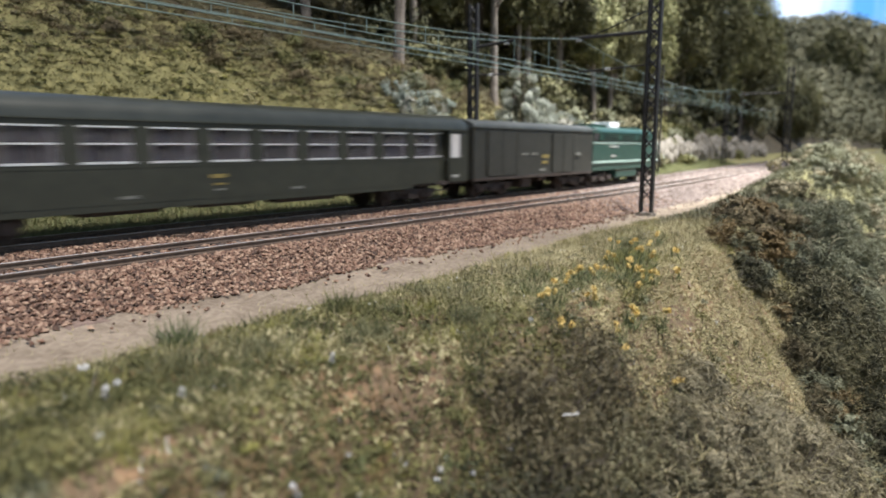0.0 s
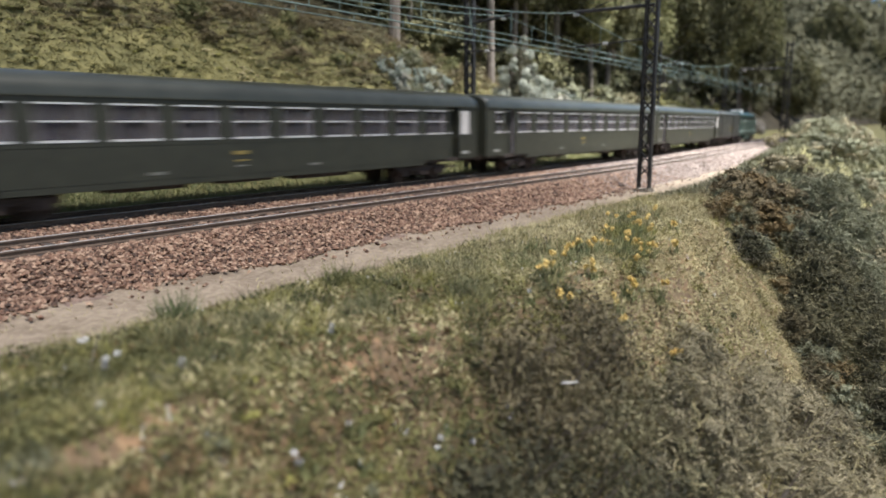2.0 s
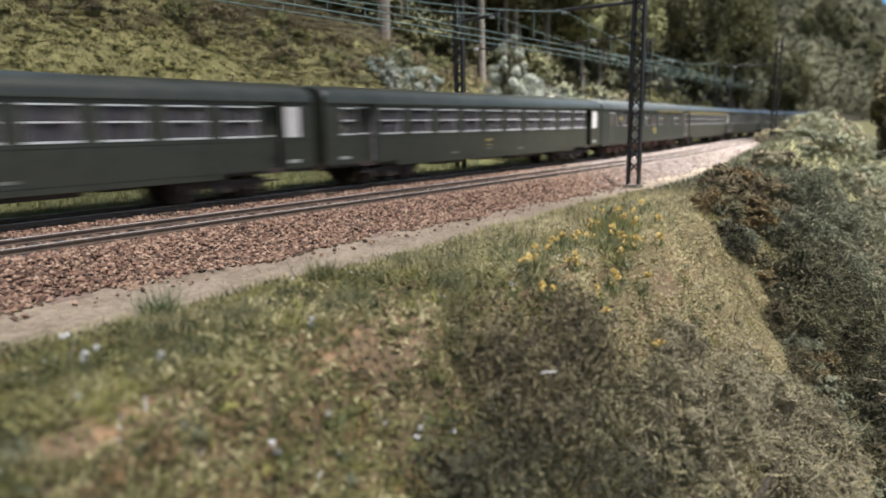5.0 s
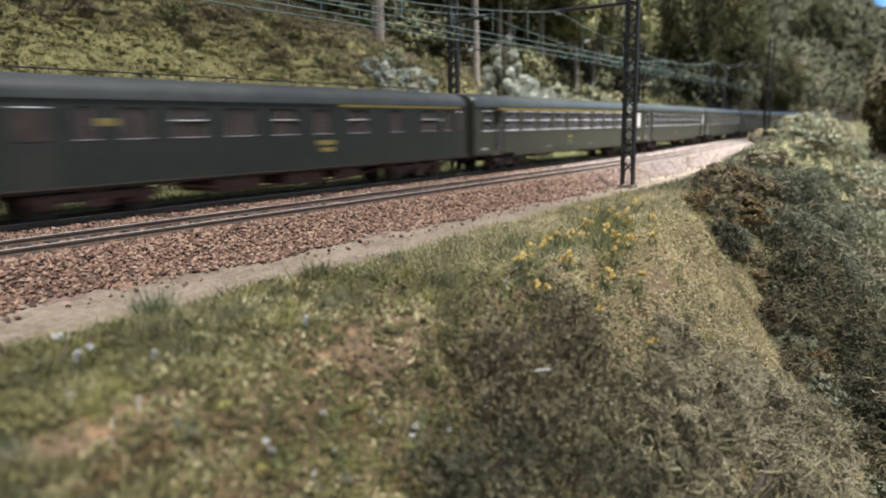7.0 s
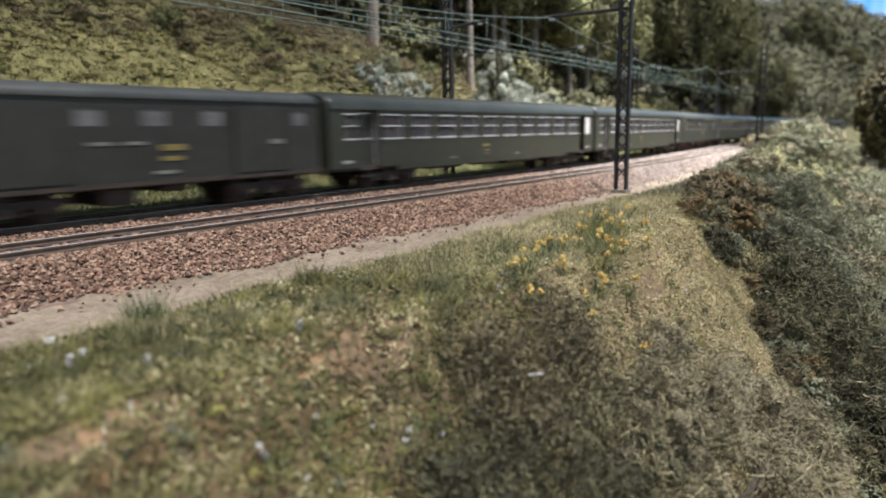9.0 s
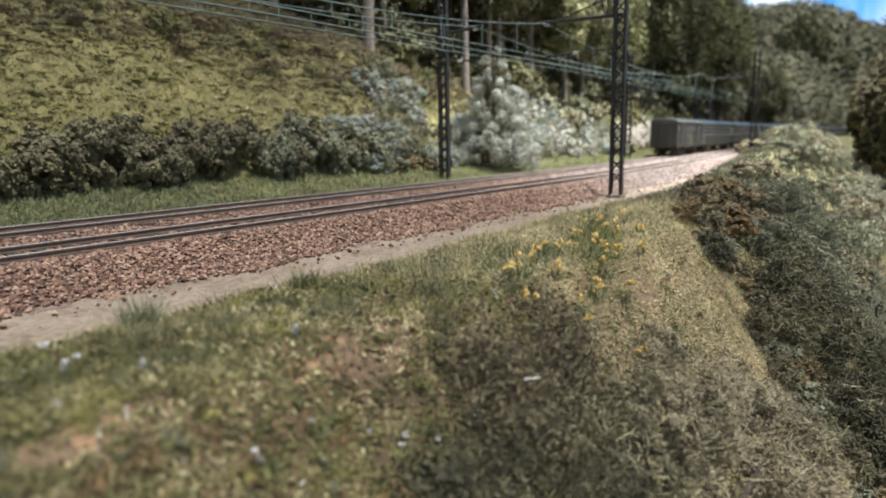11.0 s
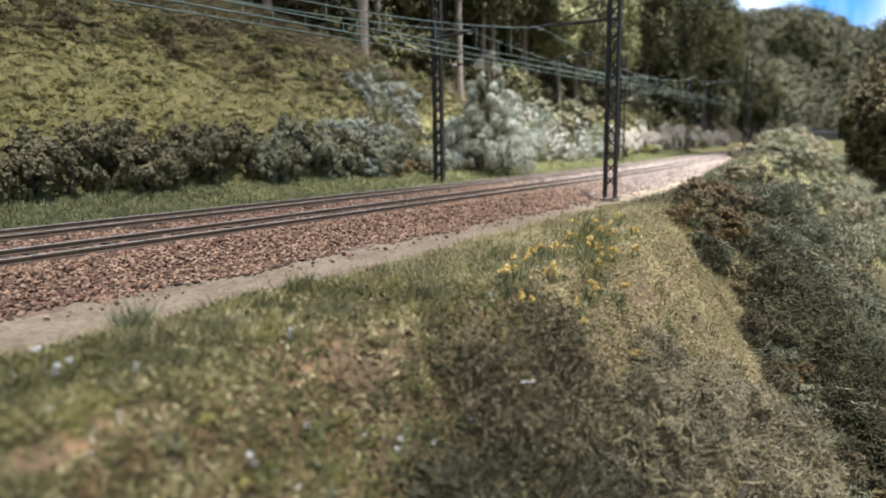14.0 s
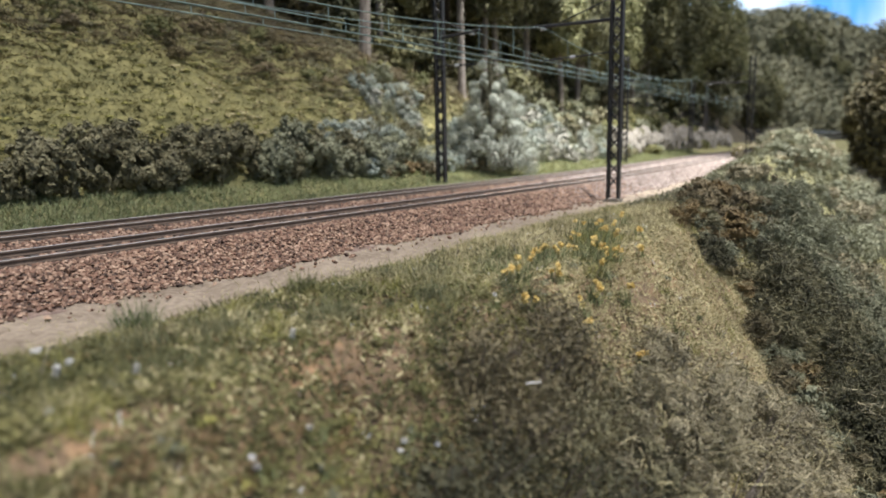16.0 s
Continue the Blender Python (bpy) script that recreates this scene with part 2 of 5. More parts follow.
def mesh_of(name, verts, faces, mats, smooth_faces=False, index=None):
    """One mesh from arrays: verts (n, 3) in metres and faces (m, 3 or 4)."""
    verts, faces = np.asarray(verts, np.float32), np.asarray(faces, np.int32)
    me = bpy.data.meshes.new(name)
    k = faces.shape[1]
    me.vertices.add(len(verts))
    me.vertices.foreach_set("co", verts.ravel())
    me.loops.add(faces.size)
    me.loops.foreach_set("vertex_index", faces.ravel())
    me.polygons.add(len(faces))
    me.polygons.foreach_set("loop_start", np.arange(0, faces.size, k, dtype=np.int32))
    me.polygons.foreach_set("loop_total", np.full(len(faces), k, np.int32))
    me.polygons.foreach_set("use_smooth", np.full(len(faces), smooth_faces))
    for m in mats if isinstance(mats, (list, tuple)) else [mats]:
        me.materials.append(m)
    if index is not None:
        me.polygons.foreach_set("material_index", np.asarray(index, np.int32))
    me.update(calc_edges=True)
    return me


def part(name, bm, mat, parent=None, label=""):
    me = bpy.data.meshes.new(name)
    bm.to_mesh(me)
    bm.free()
    me.materials.append(mat)
    ob = new(name, me)
    if parent:
        ob.parent = parent
    if label:
        tagged(ob, label)
    return ob


def box(bm, x0, x1, y0, y1, z0, z1, bevel=0.0):
    """A box given in millimetres, with its edges rounded."""
    r = bmesh.ops.create_cube(bm, size=1)["verts"]
    bmesh.ops.scale(bm, vec=((x1 - x0) * mm, (y1 - y0) * mm, (z1 - z0) * mm), verts=r)
    bmesh.ops.translate(bm, vec=((x0 + x1) / 2 * mm, (y0 + y1) / 2 * mm, (z0 + z1) / 2 * mm), verts=r)
    if bevel:
        bmesh.ops.bevel(bm, geom=list({e for v in r for e in v.link_edges}), offset=bevel * mm, segments=2, affect="EDGES")
    return bm


def rod(bm, a, b, r, n=6, r2=None):
    """A rod between two points in millimetres."""
    a, b = Vector(a) * mm, Vector(b) * mm
    q = (b - a).to_track_quat("Z", "Y").to_matrix().to_4x4()
    bmesh.ops.create_cone(bm, cap_ends=True, segments=n, radius1=r * mm, radius2=(r if r2 is None else r2) * mm, depth=(b - a).length,
                          matrix=Matrix.Translation((a + b) / 2) @ q)
    return bm


def boxes(*args, bevel=0.0):
    bm = bmesh.new()
    for a in args:
        box(bm, *a, bevel=bevel)
    return bm


def unit(v):
    return v / np.maximum(np.linalg.norm(v, axis=-1, keepdims=True), 1e-9)


def blades(points, length, width, lean=0.6, up=(0, 0, 1)):
    """Grass blades as bent slivers, standing at the points (metres)."""
    n = len(points)
    L = length * rng.uniform(0.5, 1.3, (n, 1)) * mm
    tip = unit(np.asarray(up) + rng.normal(size=(n, 3)) * lean)
    side = unit(np.cross(tip, rng.normal(size=(n, 3)))) * width * mm
    mid = points + tip * L * 0.55
    end = mid + unit(tip + rng.normal(size=(n, 3)) * 0.35) * L * 0.5
    v = np.stack([points - side, points + side, mid + side * 0.7, mid - side * 0.7, end], 1)
    i = np.arange(n)[:, None] * 5
    return v.reshape(-1, 3), np.concatenate([i + (0, 1, 2), i + (0, 2, 3), i + (3, 2, 4)], 0)


def leaves_on(points, normals, size, long=1.3):
    """Leaf pieces that lie on their clump, with its normals (millimetres in, metres out)."""
    n = len(points)
    normals = unit(normals)
    a = unit(np.cross(normals, rng.normal(size=(n, 3))))
    b = np.cross(normals, a)
    s = size * rng.uniform(0.55, 1.35, (n, 1))
    v = np.stack([points - a * s * long, points + b * s * 0.62 + normals * s * 0.22, points + a * s * long, points - b * s * 0.62 + normals * s * 0.22], 1)
    i = np.arange(n)[:, None] * 4
    return v.reshape(-1, 3) * mm, np.concatenate([i + (0, 1, 2), i + (0, 2, 3)], 0)


def lumps(n, centre, radii, k=26, rough=0.34, sub=7, jitter=0.45, top=0.0):
    """n points (millimetres) and their normals, on small clumps that sit on k lumps of an uneven crown of the given half sizes."""
    dirs = unit(rng.normal(size=(k, 3)) + (0, 0, top))
    c = dirs * rng.uniform(0.4, 0.88, (k, 1))
    r = rng.uniform(rough * 0.55, rough * 1.3, k)
    d1 = unit(rng.normal(size=(k, sub, 3)) + dirs[:, None] * 0.7)
    r1 = rng.uniform(0.3, 0.55, (k, sub))
    who, w1 = rng.integers(0, k, n), rng.integers(0, sub, n)
    d2 = unit(rng.normal(size=(n, 3)))
    e = d1[who, w1]
    radii = np.asarray(radii, float)
    p = c[who] * radii + r[who][:, None] * (e * 0.7 + d2 * r1[who, w1][:, None] * rng.uniform(0.8, 1.05, (n, 1))) * np.minimum(radii, radii.min() * 1.5)
    nrm = unit(d2 + 0.55 * e + 0.3 * dirs[who] + rng.normal(size=(n, 3)) * jitter)
    return p + np.asarray(centre), nrm


def thing(name, label, category, group="", kind="", at=None):
    ob = new(name)
    ob.empty_display_size = 0.01
    tagged(ob, label, category, group, kind)
    if at is not None:
        ob.matrix_basis = at
    return ob

# ---- ground ----
def ground_sheet():
    s = np.concatenate([np.linspace(-6000, -400, 30), np.linspace(-380, -20, 30), np.linspace(-16, 420, 150), np.linspace(426, 1300, 110), np.linspace(1330, 12000, 60)])
    d = np.concatenate([np.linspace(-6000, -500, 20), np.linspace(-480, -200, 30), np.linspace(-197, -40, 70), np.linspace(-38, 70, 28), np.linspace(74, 420, 70), np.linspace(440, 6000, 30)])
    S, D = np.meshgrid(s, d, indexing="ij")
    z = height(S, D)
    near = (np.abs(S - 150) < 400) & (D < -20) & (D > -230)
    z = z + near * 0.5 * np.sin(S * 0.9 + 2 * np.sin(D * 0.5)) * np.cos(D * 0.8)
    v = to_world(S, D, z).reshape(-1, 3)
    n, m = S.shape
    i = (np.arange(n - 1)[:, None] * m + np.arange(m - 1)).ravel()
    f = np.stack([i, i + m, i + m + 1, i + 1], 1)
    dm = ((D[:-1, :-1] + D[1:, 1:]) / 2).ravel()
    sm = ((S[:-1, :-1] + S[1:, 1:]) / 2).ravel()
    # wooded ground that gets the floor colour with the trees' shade in it
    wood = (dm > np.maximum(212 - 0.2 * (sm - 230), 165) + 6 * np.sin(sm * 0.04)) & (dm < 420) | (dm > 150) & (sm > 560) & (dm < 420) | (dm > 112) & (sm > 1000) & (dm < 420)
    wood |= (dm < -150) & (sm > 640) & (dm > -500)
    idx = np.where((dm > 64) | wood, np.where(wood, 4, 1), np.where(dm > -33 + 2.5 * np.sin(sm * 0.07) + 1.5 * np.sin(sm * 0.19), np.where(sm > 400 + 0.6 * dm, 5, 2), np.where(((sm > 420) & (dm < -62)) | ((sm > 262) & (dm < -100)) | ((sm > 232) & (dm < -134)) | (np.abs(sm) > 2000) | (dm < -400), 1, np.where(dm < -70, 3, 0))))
    ob = new("ground", mesh_of("ground", v, f, [M_SOIL, M_HILL, M_BED, M_EARTH, M_FLOOR, M_LITBED], True, idx))
    tagged(ob, "sandy soil and hillside ground of a scenic model landscape", "ground", kind="structure")


ground_sheet()


def stretch(profile, s, d0, mat, name):
    """A bar of one cross-section (d, z in millimetres) along the line."""
    p = np.asarray(profile, float)
    k = len(p)
    S = np.repeat(s, k)
    v = to_world(S, np.tile(p[:, 0] + d0, len(s)), np.tile(p[:, 1], len(s)))
    i = (np.arange(len(s) - 1)[:, None] * k + np.arange(k)).ravel()
    j = (np.arange(len(s) - 1)[:, None] * k + (np.arange(k) + 1) % k).ravel()
    return mesh_of(name, v, np.stack([i, i + k, j + k, j], 1), mat)


TRACK_GAP = 49.0
LINE = np.concatenate([np.linspace(-5200, 340, 40), np.linspace(350, 720, 40), np.linspace(760, 1050, 10), np.linspace(1075, 1475, 17), np.linspace(1600, 7600, 20)])


def track(d0, label):
    t = thing("railway_track", label, "railway track", "double track", "structure")
    for d in (-8.25, 8.25):
        rail = new("rail", stretch([(-0.9, -1.8), (0.9, -1.8), (0.9, -1.55), (0.35, -1.3), (0.35, -0.75), (0.5, -0.6), (0.5, -0.2), (0.4, -0.1), (-0.4, -0.1), (-0.5, -0.2), (-0.5, -0.6), (-0.35, -0.75), (-0.35, -1.3), (-0.9, -1.55)], LINE, d0 + d, M_RAIL, "rail"))
        rail.parent = t
        head = new("rail_head", stretch([(-0.22, -0.14), (0.22, -0.14), (0.22, -0.03), (0.16, 0.0), (-0.16, 0.0), (-0.22, -0.03)], LINE, d0 + d, M_HEAD, "rail_head"))
        head.parent = rail
        tagged(head, "worn bright top of the rail")
    bm = box(bmesh.new(), -1.5, 1.5, -14.5, 14.5, -3.6, -1.8, 0.25)
    me = bpy.data.meshes.new("sleeper")
    bm.to_mesh(me)
    bm.free()
    me.materials.append(M_SLEEPER)
    for s in np.arange(10, 1000, 7.2):
        ob = new("sleeper", me)
        ob.parent = t
        x, y, z = to_world(s, d0, 0.0)
        ob.matrix_basis = Matrix.Translation((x, y, z)) @ Matrix.Rotation(math.atan(float(bend(s)[1])), 4, "Z")
    return t


track(0.0, "near railway track with rusty brown rails in ballast")
track(TRACK_GAP, "far railway track with rusty rails beside the grass strip")


def ballast():
    n = 82000
    s = rng.uniform(20, 560, n) * rng.uniform(0.35, 1, n) ** 0.5
    d = np.where(rng.random(n) < 0.62, rng.uniform(-48, -7, n), rng.uniform(-7, 66, n))
    m = 26000
    s = np.concatenate([s, rng.uniform(440, 1150, m)])
    d = np.concatenate([d, rng.uniform(-40, 62, m)])
    n += m
    rail = np.min(np.abs(d[:, None] - np.array([-8.25, 8.25, TRACK_GAP - 8.25, TRACK_GAP + 8.25])), 1) > 1.5
    thin = rng.random(n) < 1.02 - smooth(-31, -41, d + 2.5 * np.sin(s * 0.07) + 1.5 * np.sin(s * 0.19))
    s, d = s[rail & thin], d[rail & thin]
    n = len(s)
    c = to_world(s, d, height(s, d) + rng.uniform(-0.2, 0.5, n) + 0.4 * smooth(-12, -16, d))
    r = (0.36 + 0.66 * rng.random((n, 1, 1)) ** 1.5) * (1 + smooth(450, 800, s))[:, None, None] * mm
    base = np.array([(1, 0, 0), (-1, 0, 0), (0, 1, 0), (0, -1, 0), (0, 0, 1), (0, 0, -1)], float)
    v = base[None] * rng.uniform(0.55, 1.2, (n, 6, 1)) * r * (1.15, 1.0, 0.75)
    a = rng.uniform(0, 6.28, n)
    b = rng.uniform(-0.6, 0.6, n)
    ca, sa, cb, sb = np.cos(a)[:, None], np.sin(a)[:, None], np.cos(b)[:, None], np.sin(b)[:, None]
    x, y, z = v[..., 0], v[..., 1], v[..., 2]
    x, z = x * cb - z * sb, x * sb + z * cb
    v = np.stack([x * ca - y * sa, x * sa + y * ca, z], -1) + c[:, None]
    f = np.array([(0, 2, 4), (2, 1, 4), (1, 3, 4), (3, 0, 4), (2, 0, 5), (1, 2, 5), (3, 1, 5), (0, 3, 5)])
    faces = (np.arange(n)[:, None, None] * 6 + f[None]).reshape(-1, 3)
    # share of stones with light and haze in their colour grows along the line
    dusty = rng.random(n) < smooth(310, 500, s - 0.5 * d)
    tagged(new("ballast_stones", mesh_of("ballast_stones", v.reshape(-1, 3), faces, [M_STONE, M_LITSTONE], index=np.repeat(dusty, 8))), "loose reddish brown crushed stone ballast", "ballast", kind="stuff")


ballast()


def sky_backdrop():
    """Painted sky far behind the hills."""
    m = bpy.data.materials.new("painted_sky")
    m.use_nodes = True
    nt = m.node_tree
    p = nt.nodes["Principled BSDF"]
    tc = nt.nodes.new("ShaderNodeTexCoord")
    mapping = nt.nodes.new("ShaderNodeMapping")
    mapping.inputs["Scale"].default_value = (1.0, 0.8, 0.16)
    n = nt.nodes.new("ShaderNodeTexNoise")
    n.inputs["Scale"].default_value = 0.9
    n.inputs["Detail"].default_value = 4
    ramp = nt.nodes.new("ShaderNodeValToRGB")
    ramp.color_ramp.elements[0].position = 0.45
    ramp.color_ramp.elements[0].color = (0.10, 0.36, 0.78, 1)
    ramp.color_ramp.elements[1].position = 0.66
    ramp.color_ramp.elements[1].color = (0.85, 0.92, 1.0, 1)
    nt.links.new(tc.outputs["Object"], mapping.inputs["Vector"])
    nt.links.new(mapping.outputs[0], n.inputs["Vector"])
    nt.links.new(n.outputs["Fac"], ramp.inputs["Fac"])
    nt.links.new(ramp.outputs["Color"], p.inputs["Base Color"])
    nt.links.new(ramp.outputs["Color"], p.inputs["Emission Color"])
    p.inputs["Emission Strength"].default_value = 0.75
    p.inputs["Roughness"].default_value = 0.9
    ob = part("backdrop", boxes((-60, 60, -9000, 9000, -1500, 6000)), m)
    ob.matrix_basis = pose(12.2, 1.0, 0.0, 0, 0, 8)
    tagged(ob, "painted blue sky backdrop with white cloud streaks", "backdrop", kind="structure")


sky_backdrop()

# ---- plants ----
def tangle(points, length, width):
    """Bent fibres that lie any way about the points (millimetres in, metres out)."""
    n = len(points)
    a = unit(rng.normal(size=(n, 3)) * (1, 1, 0.6))
    side = unit(np.cross(a, rng.normal(size=(n, 3)))) * width
    L = length * rng.uniform(0.5, 1.4, (n, 1))
    b = unit(a + rng.normal(size=(n, 3)) * 0.7)
    c = unit(b + rng.normal(size=(n, 3)) * 0.9)
    p1 = points + b * L * 0.4
    v = np.stack([points - a * L * 0.5, points - side, points + side, p1 - side * 0.8, p1 + side * 0.8, p1 + c * L * 0.4], 1)
    i = np.arange(n)[:, None] * 6
    return v.reshape(-1, 3) * mm, np.concatenate([i + (0, 2, 1), i + (1, 2, 4), i + (1, 4, 3), i + (3, 4, 5)], 0)


def bush(name, label, s, d, radii, n, leaf, mat, up=0.75, k=26, category="bush", group="", long=1.0, rough=0.34, fibre=0.0):
    z = float(height(s, d))
    x, y, _ = to_world(float(s), float(d), 0.0)
    p, q = lumps(n, (0, 0, radii[2] * up), radii, k, rough, top=0.25)
    q = q[p[:, 2] > -6]
    p = p[p[:, 2] > -6]
    v, f = tangle(p, leaf, fibre) if fibre else leaves_on(p, q, leaf, long * 1.15)
    ob = new(name, mesh_of(name, v, f, mat))
    ob.matrix_basis = pose(x, y, z * mm, 0, 0, rng.uniform(0, 360))
    if name in ("low_plant", "dry_shrub"):
        for j in range(7):
            a = rng.uniform(0, 6.28)
            q = rng.uniform(0.4, 0.9)
            st = part("stem", rod(bmesh.new(), (0, 0, -3), (radii[0] * q * math.cos(a), radii[1] * q * math.sin(a), radii[2] * rng.uniform(0.5, 1.1)), 0.3, 5, 0.1), M_BARK, ob)
    return tagged(ob, label, category, group)


def scatter(name, label, s, d, length, width, mat, lean=0.6, sink=0.3, category="grass", lift=0.0):
    p = to_world(s, d, height(s, d) - sink + lift * rng.random(len(s)))
    v, f = blades(p, length, width, lean)
    return tagged(new(name, mesh_of(name, v, f, mat)), label, category, kind="stuff")


def flock(name, label, s, d, size, mat, lift=0.8, long=1.0, flat=0.3):
    p = to_world(s, d, height(s, d) + lift * rng.random(len(s))) / mm
    v, f = leaves_on(p, np.array((0, -0.25, 1.0)) + rng.normal(size=(len(s), 3)) * (1 - flat) * 0.8, size, long)
    return tagged(new(name, mesh_of(name, v, f, mat)), label, "turf", kind="stuff")


def cushions(name, label, s, d, r, tall, per, leaf, mat, sub=6, category="small plants"):
    """Low rounded moss and foam plants, too many to tell one by one; r is each one's half width and tall its height over r."""
    n = len(s)
    base = to_world(s, d, height(s, d)) / mm
    d1 = unit(rng.normal(size=(n, sub, 3))) * (1, 1, 0.6)
    d1[..., 2] = np.abs(d1[..., 2])
    r1 = rng.uniform(0.28, 0.55, (n, sub))
    who, w1 = np.repeat(np.arange(n), per), rng.integers(0, sub, n * per)
    d2 = unit(rng.normal(size=(n * per, 3)) + (0, 0, 0.5))
    e = d1[who, w1]
    p = base[who] + (e * 0.75 + d2 * r1[who, w1][:, None]) * r[who][:, None] * np.stack([np.ones(n * per), np.ones(n * per), np.broadcast_to(tall, n * per)], -1)
    v, f = leaves_on(p, d2 + 0.5 * e + rng.normal(size=(n * per, 3)) * 0.45, leaf, 1.5)
    return tagged(new(name, mesh_of(name, v, f, mat)), label, category, kind="stuff")


BARE = ((71, -118, 10, 4.5), (22, -116, 8, 2.6), (30, -116.5, 9, 2.6), (34, -94, 5, 2.5), (92, -104, 7, 2.2), (125, -121, 7, 2.5), (160, -131, 8, 3))


def near_field(n, bare_left=0.3):
    """Places on the near verge and bank, denser towards the front, with bare patches."""
    s = 5 + 330 * rng.random(n) ** 1.6
    d = -58 - 135 * rng.random(n) ** 1.0
    lim = -71 - 6 * smooth(60, 90, s) + 16 * smooth(90, 220, s) + 12 * smooth(200, 320, s) + 2 * np.sin(s * 0.11) + 1.5 * np.sin(s * 0.37)
    keep = d < lim + rng.normal(0, 1.3, n)
    keep &= d > -120 - 0.32 * s - 22
    for a, b, ra, rb in BARE:
        hole = ((s - a + 0.4 * (d - b)) / ra) ** 2 + ((d - b) / rb) ** 2 + 0.35 * wave(s, d, 0.5, a) < 1
        keep &= ~hole | (rng.random(n) < bare_left)
    return s[keep], d[keep]


# short turf and fibres on the near bank, in drifts of different colour
s, d = near_field(190000)
drift = 0.8 * wave(s, d, 0.06, 4) + 0.5 * wave(s, d, 0.21, 9) + rng.normal(0, 0.3, len(s)) - 0.25 + 0.9 * smooth(95, 150, s) - 0.05 * smooth(-112, -80, d)
drift = np.where(rng.normal(0, 0.3, len(s)) + wave(s, d, 0.09, 17) > 0.65 + smooth(90, 150, s), 50.0, drift)
for nm, label, lo, hi, m in (("turf_olive", "fine olive turf on the near bank", -9, 0.0, M_TURF), ("turf_dry", "fine straw coloured turf on the near bank", 0.0, 9, M_DRY),
                             ("turf_brown", "fine brown turf on the near bank", 9, 99, M_RUSTY)):
    k = (drift > lo) & (drift <= hi)
    flock(nm, label, s[k], d[k], 0.34, m, 1.0, 2.0, 0.2)
s, d = near_field(150000)
drift = 0.8 * wave(s, d, 0.05, 11) + 0.6 * wave(s, d, 0.16, 2) + rng.normal(0, 0.35, len(s)) + 0.95 * smooth(80, 160, s)
k = drift > 0.25
scatter("grass_dry", "dry straw fibres matted on the near bank", s[k], d[k], 3.4, 0.06, M_DRY, 2.2, lift=1.0)
k = (drift <= 0.25) & (drift > -0.75)
scatter("grass_olive", "olive static grass on the near bank", s[k], d[k], 2.2, 0.075, M_TURF, 1.7, lift=0.8)
k = drift <= -0.75
scatter("grass_green", "bluish green grass on the near bank", s[k], d[k], 2.2, 0.08, M_COOL, 1.6)
s, d = near_field(60000)
k = (wave(s, d, 0.11, 5) + rng.normal(0, 0.4, len(s)) > 0.1) & (s < 150)
scatter("grass_pale", "pale olive grass blades over the near turf", s[k], d[k], 3.0, 0.075, M_HAY, 1.3, lift=1.0)
s, d = near_field(26000)
k = (s > 105 + 12 * rng.normal(size=len(s))) & (d < -80)
p = to_world(s[k], d[k], height(s[k], d[k]) + 0.5 + rng.random(k.sum())) / mm
v, f = tangle(p, 4.6, 0.05)
tagged(new("lying_straw", mesh_of("lying_straw", v, f, M_DRY)), "pale lying straws over the dry bank", "grass", kind="stuff")


def bank_cushions(name, label, count, r0, r1, tall, per, leaf, m, seed, keep=0.0, upto=130):
    """Moss cushions that gather in drifts, thinning out along the dry bank."""
    s, d = near_field(count)
    k = (wave(s, d, 0.07, seed) + rng.normal(0, 0.35, len(s)) > keep) & (s < upto + 25 * rng.normal(size=len(s)))
    s, d = s[k], d[k]
    cushions(name, label, s, d, rng.uniform(r0, r1, len(s)) * (1 + 0.5 * smooth(60, 20, s)), tall, per, leaf, m)


bank_cushions("moss_olive", "olive moss cushions in the turf", 1500, 1.5, 4.2, 0.7, 130, 0.26, M_TURF, 3, -0.2)
bank_cushions("moss_dark", "dark green moss cushions in the turf", 900, 1.4, 3.4, 0.7, 120, 0.25, M_MOSSDARK, 8, 0.0, 160)
bank_cushions("moss_rust", "rust brown withered cushions in the turf", 700, 1.4, 3.6, 0.6, 120, 0.25, M_RUSTY, 13, 0.0, 110)
bank_cushions("moss_yellow", "yellow green moss cushions in the turf", 420, 1.0, 2.4, 0.7, 90, 0.24, M_LIME, 21, 0.0)
bank_cushions("moss_grey", "grey sage moss cushions in the turf", 420, 1.0, 2.6, 0.7, 90, 0.24, M_SAGE, 34, 0.0, 190)


def clumps(name, label, count, per, r, length, mat, width=0.1, lean=0.9):
    """Small plants in drifts, too many to tell one by one."""
    s, d = near_field(count)
    who = np.repeat(np.arange(len(s)), per)
    size = rng.uniform(0.5, 1.4, len(s))[who]
    s2 = s[who] + rng.normal(0, r, len(who)) * size
    d2 = d[who] + rng.normal(0, r, len(who)) * size
    p = to_world(s2, d2, height(s2, d2) + rng.random(len(who)) * 1.4 * size)
    v, f = blades(p, length, width, lean)
    tagged(new(name, mesh_of(name, v, f, mat)), label, "small plants", kind="stuff")


clumps("clumps_dark", "dark green sprigs in the turf", 420, 50, 1.6, 2.4, M_MOSSDARK, 0.08)
clumps("clumps_yellow", "yellow green sprigs in the turf", 320, 45, 1.3, 2.4, M_LIME, 0.08)
clumps("white_specks", "tiny pale seed heads in the turf", 260, 5, 0.5, 0.9, M_WFLOWER, 0.16)
clumps("twigs", "thin dark brown twigs lying in the turf", 140, 4, 1.2, 6.0, M_BARK, 0.09, 2.5)

# a thin growth on the path
n = 1500
s = rng.uniform(25, 320, n)
d = rng.uniform(-68, -38, n)
scatter("path_weeds", "sparse dry weeds on the sandy path", s, d, 1.6, 0.1, M_DRY, 1.2)


